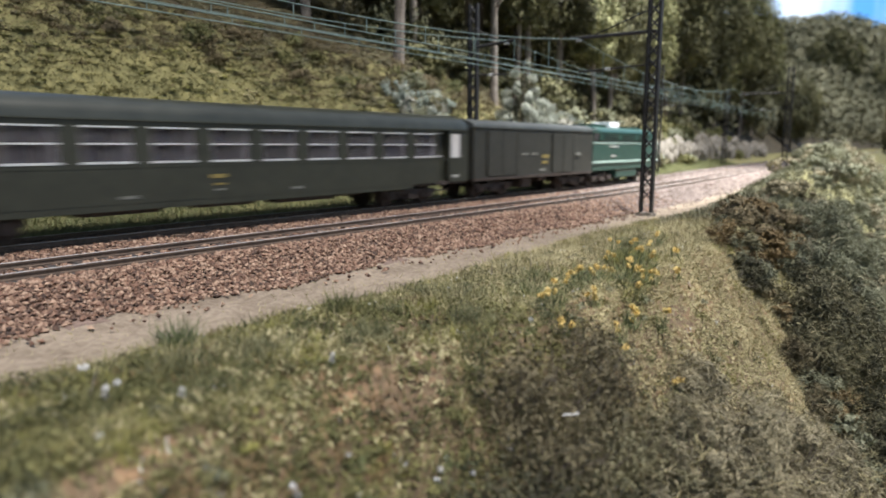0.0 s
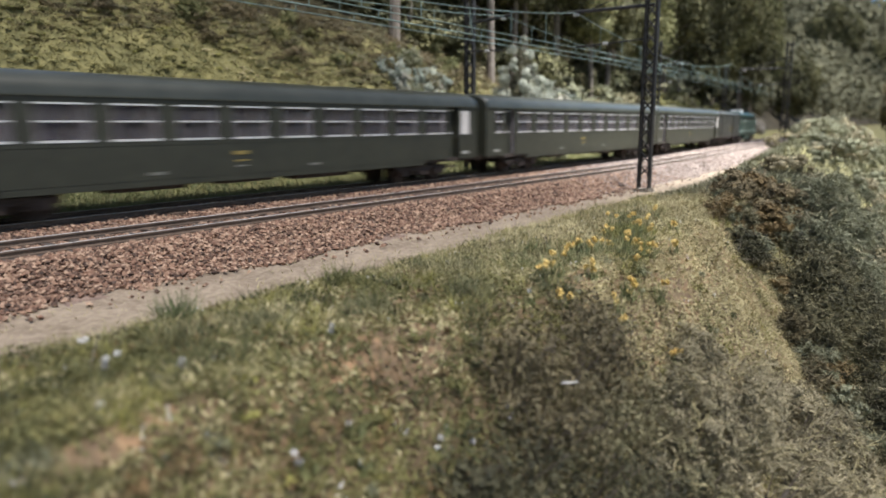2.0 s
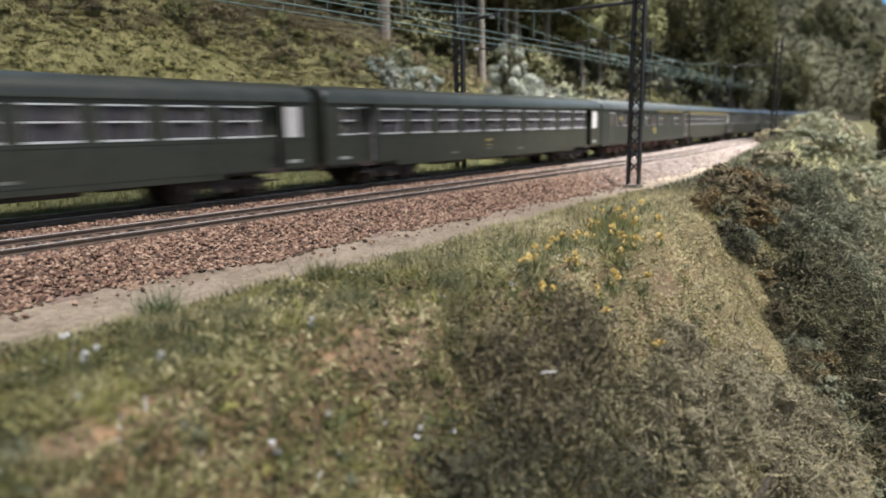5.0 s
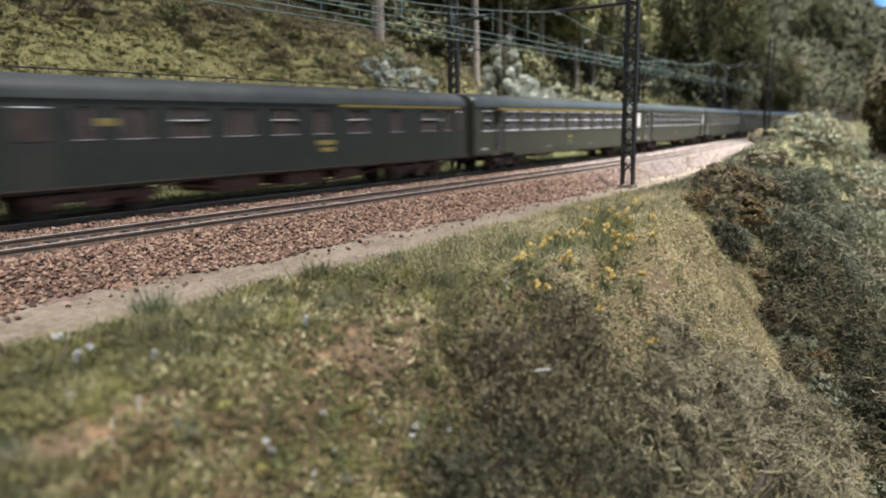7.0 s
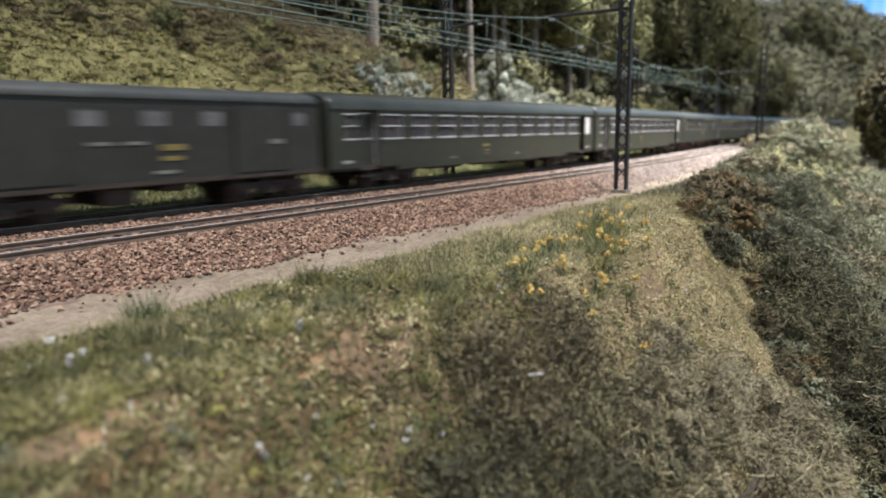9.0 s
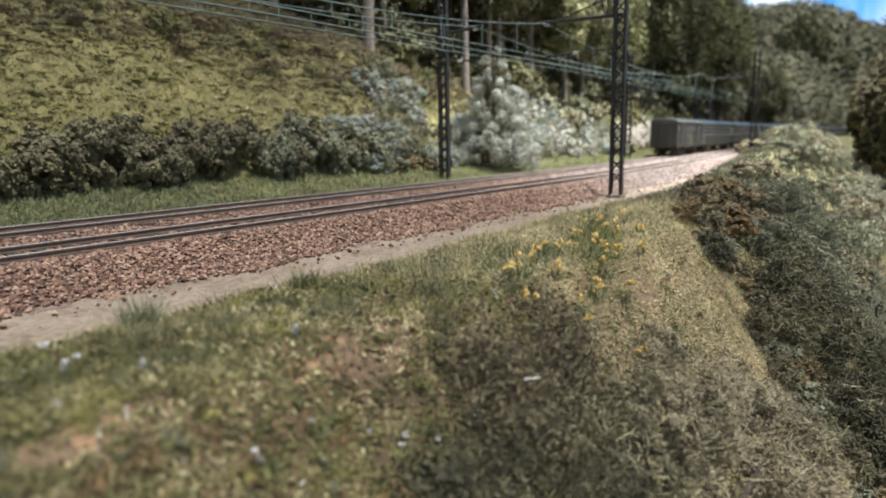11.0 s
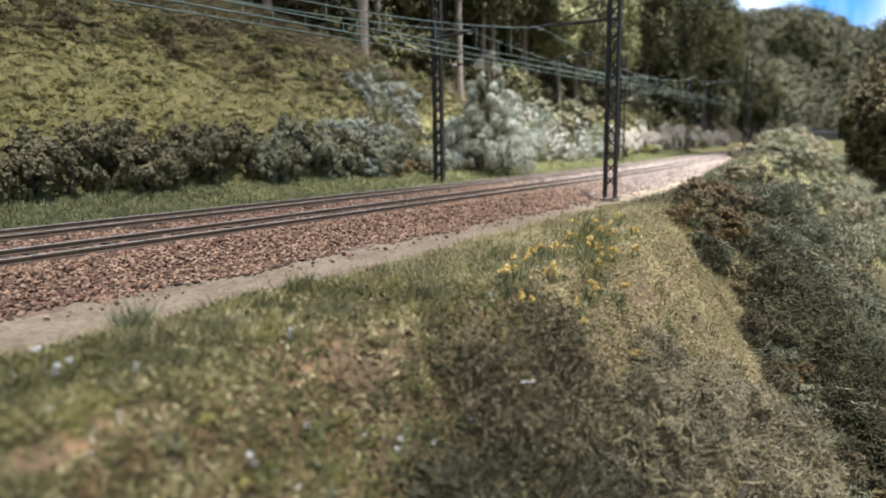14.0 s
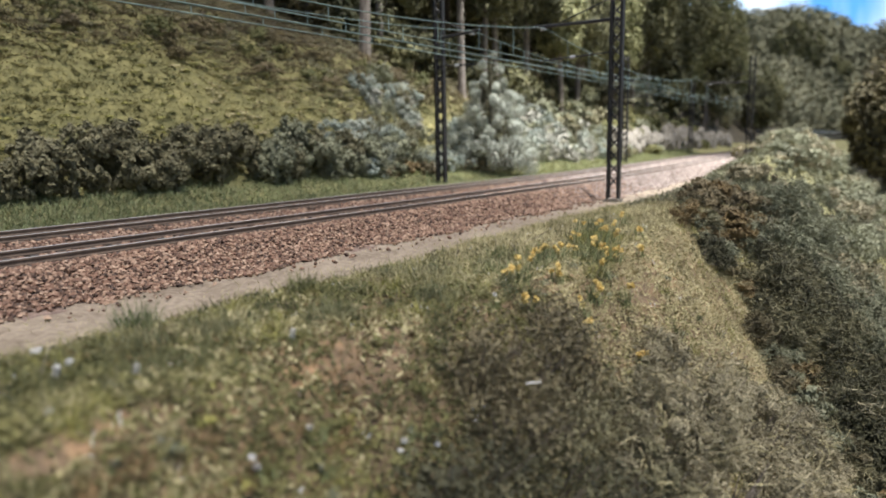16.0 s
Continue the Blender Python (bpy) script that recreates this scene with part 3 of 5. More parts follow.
def tuft(name, label, s, d, r, length, n, mat, width=0.14, lean=0.45, group="tufts on the near bank"):
    x, y, _ = to_world(float(s), float(d), 0.0)
    q = rng.normal(size=(n, 2)) * r * 0.45
    p = np.stack([q[:, 0], q[:, 1], np.zeros(n) - 0.4], 1) * mm
    v, f = blades(p, length, width, lean)
    ob = new(name, mesh_of(name, v, f, mat))
    ob.matrix_basis = pose(x, y, float(height(s, d)) * mm)
    return tagged(ob, label, "grass tuft", group)


tuft("grass_tuft", "taller green grass tuft beside the sandy path", 57, -77, 2.6, 6.5, 300, M_GREEN, 0.09)
tuft("grass_tuft", "green grass tuft at the edge of the path", 86, -88, 4.0, 5.0, 260, M_GRASS, 0.1)
for s, d in ((176, -111), (165, -116), (150, -119), (140, -114), (184, -107), (120, -111), (112, -100), (78, -104), (58, -100), (98, -112), (135, -104), (200, -100), (48, -92), (110, -92)):
    tuft("grass_tuft", "fresh green grass tuft among the flowers", s, d, 5.0, 4.5, 320, M_GREEN if s > 115 else M_COOL, 0.1, 0.8)


for s, d in ((178, -108), (186, -107), (171, -110), (162, -118), (181, -114)):
    tuft("flowering_tuft", "yellow green flowering tuft on the bank", s, d, 4.5, 4.2, 420, M_LIME, 0.1, 0.9)


def flower(s, d, tall, petals, mat, label, r):
    x, y, _ = to_world(float(s), float(d), 0.0)
    t = thing("flower", label, "flower", "flowers on the bank")
    t.matrix_basis = pose(x, y, float(height(s, d)) * mm)
    v, f = blades(rng.normal(size=(40, 3)) * (1.0, 1.0, 0.05) * mm, tall, 0.1, 0.4)
    st = new("stem", mesh_of("stem", v, f, M_GREEN))
    st.parent = t
    for j in range(petals):
        p, q = lumps(60, rng.normal(size=3) * (r, r, 0.7) + (0, 0, tall), (r * 0.55,) * 3, 8, 0.5)
        v, f = leaves_on(p, q, 0.4, 1.0)
        b = new("blossom", mesh_of("blossom", v, f, mat))
        b.parent = t


YELLOW = ((135, -127), (137, -128), (114, -118), (118, -119), (136, -114), (141, -113), (130, -116), (156, -122), (160, -123), (186, -102), (147, -125), (136, -139),
          (126, -129), (122, -131), (182, -108), (188, -112), (170, -107), (166, -114), (176, -113), (159, -119), (144, -116), (171, -118), (196, -104), (152, -115), (205, -108), (175, -124), (128, -122), (146, -131), (112, -124), (190, -118))
for i, (s, d) in enumerate(YELLOW):
    flower(s, d, 3.2 if i % 3 else 4.8, 2 + (i * 7) % 3, M_YFLOWER, "small bright yellow flower on a thin green stem", 1.0)
WHITE = ((104, -121), (34, -101), (36, -100), (66, -129), (55, -124), (44, -125), (31, -120), (38, -86), (69, -128), (150, -141), (53, -127), (40, -108), (72, -131), (62, -112), (29, -112))
for i, (s, d) in enumerate(WHITE):
    flower(s, d, 2.0, 1 + i % 2, M_WFLOWER, "tiny white flower in the turf", 0.3)
tagged(part("pale_stick", rod(bmesh.new(), (-0.8, 0.9, 0), (0.8, -0.9, 0.1), 0.11, 6), M_WFLOWER), "small pale broken stick on the dry plant", "stick").matrix_basis = pose(0.0835, -0.1405, -0.0098)

# low plants of the near bank
BROWN_LABEL, GREEN_LABEL = "dark brown withered plant with small leaves", "dark green leafy low plant on the near bank"
for s, d, r, z, m in ((96, -130, 13, 9, M_WITHER), (88, -127, 10, 7, M_WITHER), (107, -132, 11, 9, M_WITHER), (86, -134, 12, 8, M_WITHER), (98, -137, 12, 8, M_BUSH), (78, -135, 11, 6, M_DEEP), (89, -141, 11, 6, M_DEEP),
                      (110, -139, 9, 7, M_BUSH), (72, -138, 10, 6, M_BUSH), (100, -146, 10, 6, M_DEEP), (113, -128, 8, 6, M_WITHER), (66, -133, 8, 4, M_DEEP)):
    lab = BROWN_LABEL if m is M_WITHER else GREEN_LABEL
    bush("low_plant", lab, s, d, (r, r * 0.8, z), int(r * 120), 0.36, m, 0.3, 60, "plant", "low plants on the bank", rough=0.6, long=1.5)
    bush("low_plant", lab, s + 1, d - 1, (r * 0.9, r * 0.7, z), int(r * 55), 2.2, m, 0.3, 60, "plant", "low plants on the bank", rough=0.6, fibre=0.07)
for s, d, r in ((136, -151, (13, 11, 15)), (121, -147, (10, 9, 11)), (154, -158, (12, 11, 13)), (108, -150, (10, 9, 10)), (148, -166, (12, 11, 12)), (172, -162, (10, 10, 9)), (124, -158, (12, 11, 13)), (160, -172, (12, 11, 11)), (140, -140, (7, 6, 6)), (186, -168, (8, 8, 7))):
    bush("dry_shrub", "pale straw and sage fibrous dry shrub", s, d, r, 1700, 3.4, M_STRAWBUSH, 0.55, 15, "shrub", "dry shrubs on the bank", fibre=0.12, rough=0.44)
    bush("dry_shrub", "long pale straw twigs of the dry shrub", s - 1, d, (r[0], r[1], r[2] + 1), 110, 5.5, M_DRY, 0.5, 24, "shrub", "dry shrubs on the bank", fibre=0.085, rough=0.45)
    bush("dry_shrub", "sage and straw leafy part of the dry scrub", s + 2, d - 1, (r[0], r[1], r[2] * 0.95), 5200, 0.34, M_STRAWBUSH if s % 3 else M_BUSH, 0.5, 15, "shrub", "dry shrubs on the bank")

# scrub on the falling bank: brown at its crest, deep green fibres lower down, lighter further on
def bank_edge(d):
    return float(np.interp(-d, (90, 104, 119, 138, 149, 159, 174, 215), (330, 275, 256, 240, 226, 224, 214, 200))) + 5 * math.sin(d * 0.5) + 3 * math.sin(d * 1.3)


for i in range(20):
    d = -98 - rng.uniform(0, 36)
    s = bank_edge(d) + 8 + rng.uniform(0, 60) + 18 * float(smooth(-112, -98, d))
    bush("brown_bush", "brown leafy bush with tan leaves at the bank's edge", s, d, (10, 9, 5.5 + rng.uniform(-2, 2)), 2600, 0.75, M_BROWN if i % 3 else M_TAN, 0.45, 20, group="brown bushes on the bank", long=1.2)
for i in range(64):
    d = -132 - 85 * rng.random()
    s = bank_edge(d) + rng.uniform(6, 20) + 150 * rng.random() ** 1.3
    far = s - bank_edge(d) > 30 + 65 * float(smooth(-140, -165, d))
    tall = 10 + rng.uniform(0, 8)
    m = M_DEEP if not far else M_SAGE
    bush("scrub", "matted deep green fibrous scrub" if not far else "sage green matted scrub", s, d, (16, 13, tall), 2000, 4.6, (M_BUSH if i % 2 == 0 else M_DEEP) if not far else M_SAGE, 0.5, 15, group="scrub on the bank", fibre=0.18, rough=0.42)
    bush("scrub", "small leafed dark mossy scrub" if not far else "small leafed sage scrub", s + 1, d + 1, (15.5, 12.5, tall), 4200, 0.42, m, 0.42, 15, group="scrub on the bank", long=1.3, rough=0.4)
    if i % 2:
        bush("scrub_branch", "curled olive branches over the matted scrub", s, d, (16, 13, tall + 2), 90, 7.0, M_STRAWBUSH, 0.5, 30, group="scrub on the bank", fibre=0.22, rough=0.24)
for i in range(60):
    d = -104 - 100 * rng.random()
    s = bank_edge(d) + rng.uniform(-13, 4)
    r = rng.uniform(4, 8)
    m = (M_DEEP, M_BUSH, M_WITHER, M_SAGE, M_TAN)[i % 5]
    if i % 2:
        bush("edge_shrub", "small matted shrub at the foot of the grass bank", s, d, (r, r, r * 0.8), 700, 3.0, m, 0.4, 16, "shrub", "shrubs along the scrub", fibre=0.16)
    else:
        bush("edge_shrub", "small leafy shrub at the foot of the grass bank", s, d, (r, r, r * 0.8), 700, 0.75, m, 0.4, 16, "shrub", "shrubs along the scrub")
n = 75000
s = 300 + 900 * rng.random(n) ** 1.4
d = -70 - 190 * rng.random(n)
scatter("ridge_grass", "pale yellow green grass on the far flank of the bank", s, d, 4.5, 0.3, M_RIDGE, 1.1)
for i in range(44):
    s = 330 + 520 * rng.random() ** 1.2
    d = -92 - 70 * rng.random() + 34 * float(smooth(420, 700, s)) * rng.random()
    m = (M_SAGE, M_STRAWBUSH, M_RIDGE, M_SAGE, M_STRAWBUSH)[i % 5]
    bush("ridge_bush", "grey green rounded bush on the ridge beside the line", s, d, (17, 15, 5 + rng.uniform(-2, 4) + 9 * float(smooth(520, 680, s))), 3800, 0.7, m, 0.35, 22, group="bushes on the ridge")

for i in range(56):
    s = 320 + 420 * rng.random()
    d = -140 - 90 * rng.random()
    bush("ridge_bush", "grey green matted bush on the far flank of the bank", s, d, (22, 18, 11 + rng.uniform(-3, 4)), 2800, 0.85, (M_SAGE, M_STRAWBUSH, M_RIDGE)[i % 3], 0.35, 50, group="bushes on the ridge")

# grass strip and hillside beyond the far track
n = 95000
s = 40 + 1200 * rng.random(n) ** 1.6
d = rng.uniform(65, 110, n)
k = rng.random(n) < 0.5
scatter("grass_strip", "fresh green grass strip beside the far track", s[k], d[k], 3.4, 0.18, M_GREEN, 0.8)
scatter("grass_strip_dry", "paler grass in the strip beside the far track", s[~k], d[~k], 3.0, 0.16, M_COOL, 1.1)
n = 110000
s = rng.uniform(60, 560, n)
d = 106 + 170 * rng.random(n)
line = np.maximum(163 - 0.16 * (s - 200), 142) + 9 * np.sin(s * 0.035) + 5 * np.sin(s * 0.09) + rng.normal(0, 9, n)
k = d < line
flock("hill_grass", "yellow green grass on the hillside", s[k], d[k], 0.42, M_HAY, 1.5, 1.9, 0.0)
flock("hill_litter", "olive brown leaf litter on the upper hillside, darkened for weaker light", s[~k], d[~k], 0.5, M_LITTER, 1.8, 1.6, 0.0)
# cushion colours also carry the light: paler low down, darker higher up
n = 4600
s = rng.uniform(60, 600, n)
d = 112 + 130 * rng.random(n) ** 1.2
line = np.maximum(163 - 0.16 * (s - 200), 142) + 9 * np.sin(s * 0.035) + 5 * np.sin(s * 0.09)
high = (d - line) / 18 + rng.normal(0, 0.45, n)
tone = wave(s, d, 0.05, 7) + rng.normal(0, 0.4, n)
for nm, label, k, m, r0, r1, tall in (
        ("hill_moss_pale", "straw yellow cushions, paled for the stronger light on the lower hillside", (high < -0.4) & (tone > -0.2) & (s > 215) & (s < 400), M_DRY, 1.5, 4.5, 0.4),
        ("hill_moss_yellow", "yellow green moss cushions on the hillside", (high < 0.3) & (tone > -0.1) & (s < 410) & (rng.random(n) < 0.75), M_HAY, 1.5, 4.5, 0.4),
        ("hill_moss_lime", "bright yellow green cushions on the hillside", (high < 1.0) & (tone < -0.1) & (tone > -0.4) & (s < 400), M_LIME, 1.2, 3.5, 0.5),
        ("hill_moss_olive", "olive moss cushions on the hillside", (high > -0.7) & (high < 1.6) & (tone <= 0.1), M_TURF, 1.5, 6, 0.42),
        ("hill_moss_brown", "brown undergrowth cushions, darkened for weaker light on the upper hillside", (high > 0.4) & (tone > -0.3), M_LITTER, 2.5, 7, 0.5),
        ("hill_moss_dark", "olive undergrowth cushions, darkened for weaker light on the upper hillside", (high > 0.8) & (tone <= 0.1), M_BUSH, 2.5, 7, 0.55)):
    cushions(nm, label, s[k], d[k], r0 + (r1 - r0) * rng.random(k.sum()) ** 1.5, tall * rng.uniform(0.55, 1.0, (k.sum(), 1)).repeat(100, 0)[:, 0], 100, 0.42, m, 5, "undergrowth")
for i in range(46):
    s = rng.uniform(80, 470)
    d = max(172 - 0.2 * (s - 200), 148) + 40 * rng.random()
    bush("hill_shrub", "brown and olive shrub under the forest edge", s, d, (9 + 4 * rng.random(), 8, 4 + 4 * rng.random()), 1300, 0.6, (M_BROWN, M_TURF, M_LITTER, M_GRASS)[i % 4], 0.35, 20, "shrub", "growth on the hillside", rough=0.4)

# hedge at the foot of the hill
for i in range(30):
    s = 68 + i * 8.6 + rng.uniform(-5, 5)
    z = 12.5 + rng.uniform(-2.5, 3.5) + (3 if i % 7 < 3 else 0)
    m = M_BUSH if i < 18 else (M_SAGE if i % 3 else M_BUSH)
    bush("hedge_bush", "dark green leafy hedge bush at the foot of the hill" if i < 18 else "grey green leafy hedge bush at the foot of the hill", s, 108 + rng.uniform(-5, 6), (13, 10, z), 3800, 0.85, m, 0.8, 46, group="hedge along the line", rough=0.28)
for i in range(98):
    s = 300 + 450 * rng.random() ** 1.1
    d = 102 + rng.uniform(0, 62 if s > 385 else 24)
    if 395 < s < 550:
        d = 100 + 0.25 * (d - 100) if s < 425 or s > 490 else 112 + 0.2 * (d - 100)
    m = (M_FROST, M_SAGE, M_PALE, M_TEAL, M_FROST)[i % 5] if s > 540 else (M_SAGE, M_TEAL, M_SAGE, M_BUSH, M_FROST)[i % 5]
    bush("pale_bush", "pale frosted grey green shrub on the slope", s, d, (14, 12, 10 + rng.uniform(-3, 6) - (3 if s < 550 else 0)), 3300, 0.6, m, 0.5, 26, group="pale shrubs", rough=0.36)
for i in range(16):
    s, d = 352 + 74 * rng.random(), 122 + 36 * rng.random()
    bush("pale_bush", "rounded pale blue green shrub on the slope", s, d, (10, 9, 8 + rng.uniform(-2, 4)), 2600, 0.55, (M_FROST, M_TEAL, M_PALE, M_SAGE)[i % 4], 0.5, 14, group="pale shrubs", rough=0.42)
for i in range(10):
    bush("brown_shrub", "low brown shrub at the foot of the pale bushes", 330 + i * 22 + rng.uniform(-6, 6), 98 + rng.uniform(-2, 6), (9, 7, 6), 900, 1.0, M_TAN if i % 2 else M_BROWN, 0.5, 20, group="pale shrubs")
for s, d, w, hgt in ((450, 93, 36, 97),):
    k = 58
    u = 1 - np.sqrt(np.linspace(0.004, 1, k))
    a = np.arange(k) * 2.4 + rng.uniform(-0.4, 0.4, k)
    q = w * (1 - u) ** 0.9 * rng.uniform(0.66, 1.0, k) + 1.2
    out = np.stack([np.cos(a), np.sin(a), 0.45 + 0 * a], -1)
    mid = np.stack([q * np.cos(a), q * np.sin(a), 3 + u * (hgt - 4)], -1)
    n = 900 * k
    who = rng.integers(0, k, n)
    knob = unit(rng.normal(size=(k, 6, 3)) + out[:, None] * 0.5)
    e = knob[who, rng.integers(0, 6, n)]
    d2 = unit(rng.normal(size=(n, 3)))
    p = mid[who] + (e * 0.75 + d2 * 0.5) * (3.0 + 6.6 * (1 - u[who]))[:, None]
    v, f = leaves_on(p, d2 + 0.6 * e + 0.4 * out[who] + rng.normal(size=(n, 3)) * 0.35, 0.46, 1.2)
    ob = tagged(new("pale_conifer", mesh_of("pale_conifer", v, f, M_CONIFER)), "pale grey green cone-shaped conifer among shrubs", "conifer", "pale shrubs")
    x, y, z = to_world(float(s), float(d), float(height(s, d)))
    ob.matrix_basis = pose(x, y, z)
    part("trunk", rod(bmesh.new(), (0, 0, -5), (0, 0, hgt * 0.93), 2.6, 8, 0.5), M_BARK, ob)
    # added dark leaf core, stands in for shade in the gaps between clumps
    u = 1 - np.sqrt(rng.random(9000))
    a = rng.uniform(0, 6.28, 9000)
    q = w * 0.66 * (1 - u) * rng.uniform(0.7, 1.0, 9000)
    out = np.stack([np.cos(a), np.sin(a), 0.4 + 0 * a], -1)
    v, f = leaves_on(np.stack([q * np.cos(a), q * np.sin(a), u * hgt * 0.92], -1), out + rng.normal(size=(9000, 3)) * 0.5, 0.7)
    inner = new("shade_core", mesh_of("shade_core", v, f, M_DEEP))
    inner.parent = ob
    tagged(inner, "dark core leaves standing in for shade between the pale needles")


# rock cutting beyond the masts
def rock(s, d, w, t, hgt, mat=M_ROCK, label="weathered beige rock face of the cutting"):
    bm = bmesh.new()
    bmesh.ops.create_icosphere(bm, subdivisions=4, radius=1)
    o = Vector((rng.uniform(0, 50), rng.uniform(0, 50), 0))
    for v in bm.verts:
        q = noise.noise(v.co * 1.6 + o) * 0.35 + noise.noise(v.co * Vector((6, 6, 2.0)) + o) * 0.16
        v.co = Vector((v.co.x * w, v.co.y * t, v.co.z * hgt)) * (1 + q) * mm
    ob = part("rock", bm, mat)
    ob.matrix_basis = place(s, d, float(height(s, d)) + hgt * 0.3)
    tagged(ob, label, "rock", "rock cutting")


def place(s, d, z=0.0, turn=0.0):
    x, y, zz = to_world(float(s), float(d), z)
    return pose(x, y, zz, 0, 0, math.degrees(math.atan(float(bend(s)[1]))) + turn)


for i in range(19):
    rock(860 + i * 44 + rng.uniform(-14, 14), 112 + rng.uniform(-3, 6), 26, 12, 22 + rng.uniform(-6, 6))
for i in range(44):
    s = 600 + 270 * rng.random()
    bush("slope_shrub", "olive and pale shrub on the slope beside the line", s, 100 + rng.uniform(0, 40), (17, 14, 9), 1500, 1.0, (M_PALE, M_SAGE, M_FROST, M_BUSH)[i % 4], 0.45, 30, "shrub", "bushes over the cutting")
for i in range(64):
    s = 600 + 800 * rng.random()
    bush("cutting_bush", "dark green bush over the rock cutting", s, (118 if i % 3 else 100) + rng.uniform(0, 55), (22, 17, 16 if i % 3 else 9), 1500, 1.9, (M_BUSH, M_GRASS, M_SAGE, M_TURF)[i % 4] if s > 800 else (M_PALE, M_BUSH, M_SAGE)[i % 3], 0.5, 26, group="bushes over the cutting")


# ---- trees ----
def tree(s, d, tall, crown, mat, label, n=5000, leaf=3.0, trunk=3.0, bare=0.35, lean=0.02):
    z = float(height(s, d))
    x, y, _ = to_world(float(s), float(d), 0.0)
    t = thing("tree", label, "tree", "forest trees")
    t.matrix_basis = pose(x, y, z * mm, 0, 0, rng.uniform(0, 360))
    bm = rod(bmesh.new(), (0, 0, -6), (tall * lean, 0, tall * 0.5), trunk, 10, trunk * 0.75)
    rod(bm, (tall * lean, 0, tall * 0.5), (0, tall * 0.03, tall * 0.92), trunk * 0.75, 8, trunk * 0.2)
    for j in range(8):
        a = rng.uniform(0, 6.28)
        b = tall * rng.uniform(bare * 0.8, 0.85)
        rod(bm, (lean * tall * 0.8, 0, b), (crown * 0.65 * math.cos(a), crown * 0.65 * math.sin(a), b + tall * 0.1), trunk * 0.3, 5, trunk * 0.1)
    part("trunk", bm, M_BARK, t)
    p, q = lumps(n, (0, 0, tall * (bare + 1) / 2), (crown, crown, tall * (1 - bare) / 2), 64, 0.36, 7, 0.4)
    p[:, 2] -= 0.35 * np.hypot(p[:, 0], p[:, 1])
    v, f = leaves_on(p, q, leaf)
    c = new("crown", mesh_of("crown", v, f, mat))
    c.parent = t


FRONT = ((400, 181, 240, 34, 4.6, 0.5), (452, 206, 230, 40, 3.4, 0.45), (535, 172, 220, 38, 4.0, 0.42), (560, 215, 230, 46, 4.0, 0.4), (590, 178, 170, 30, 3.2, 0.5), (640, 190, 210, 44, 4.0, 0.42),
         (700, 178, 200, 44, 4.0, 0.42), (745, 152, 165, 32, 3.4, 0.46), (820, 160, 200, 46, 3.6, 0.36), (480, 240, 230, 46, 4.0, 0.35), (350, 235, 200, 40, 4.0, 0.45), (420, 262, 220, 46, 4.0, 0.35),
         (890, 176, 230, 52, 4.0, 0.3), (970, 158, 230, 46, 3.6, 0.3), (300, 262, 190, 40, 4.0, 0.45), (250, 275, 180, 40, 4.0, 0.45), (540, 280, 240, 50, 4.0, 0.25), (660, 260, 240, 54, 4.0, 0.2))
for i, (s, d, tall, cr, tr, bare) in enumerate(FRONT):
    tree(s, d, tall, cr, M_LIGHTTREE if i in (7, 13) else (M_FOREST, M_FOREST, M_OLIVETREE)[i % 3], "tall forest tree with pale trunk and dark crown" if i % 3 else "forest tree with yellow green clumps of leaves", 11000, 1.8, tr, bare)
for i in range(60):
    s = 330 + 900 * rng.random()
    d = rng.uniform(230, 520) + max(0, 400 - s) * 0.3
    tree(s, d, rng.uniform(150, 230), rng.uniform(36, 56), (M_FOREST, M_FOREST, M_OLIVETREE)[i % 3], "dense dark forest tree on the hillside", 3600, 3.4, 3.5, 0.12)
for s, d, tall, cr in ((860, -170, 150, 32), (950, -180, 170, 38), (1040, -212, 200, 46), (900, -215, 200, 44), (800, -190, 150, 34)):
    tree(s, d, tall, cr, M_DARKTREE, "dark brownish green tree beyond the bank", 7000, 2.6, 3.2, 0.15)
for i in range(34):
    s = rng.uniform(1100, 2300)
    d = rng.uniform(70, 330) + 90 if i % 2 else -rng.uniform(300, 620)
    tree(s, d, rng.uniform(100, 190), rng.uniform(40, 60), (M_OLIVETREE, M_FOREST)[i % 2], "hazy olive green tree further along the valley", 2200, 4.6, 3.5, 0.12)


for i, (s, d, tall, cr) in enumerate(((1090, 160, 300, 60), (1210, 172, 330, 66), (1330, 158, 340, 64), (1470, 176, 360, 74), (1560, 146, 290, 60), (1680, 166, 380, 74), (1800, 172, 340, 60), (1900, 190, 330, 56),
                                       (1150, 240, 360, 70), (1400, 250, 400, 76), (1650, 240, 420, 80), (2100, 200, 250, 60), (2300, 140, 200, 60), (2050, 120, 160, 50))):
    tree(s, d, tall, cr, (M_OLIVETREE, M_FOREST, M_FOREST, M_LIGHTTREE, M_OLIVETREE, M_LIGHTTREE)[i % 6], "tall yellow green tree beside the valley line", 7000, 3.4, 4.0, 0.22)
for i in range(9):
    rock(2300 + rng.uniform(-300, 300), -330 - i * 50, 70, 40, 40)
for i in range(8):
    rock(9050 + 45 * i, -190 - 62 * i + rng.uniform(-50, 50), 170, 120, 105, M_OUTCROP, "orange bare earth outcrop on the far hill")


for i in range(70):
    s = 380 + 640 * rng.random()
    d = (175 if s < 620 else 150) + rng.uniform(0, 150)
    bush("undergrowth", "dark undergrowth between the forest trunks", s, d, (26, 24, 20 + rng.uniform(-6, 14)), 1300, 2.0, (M_FOREST, M_DARKTREE, M_OLIVETREE)[i % 3], 0.5, 30, group="forest undergrowth")


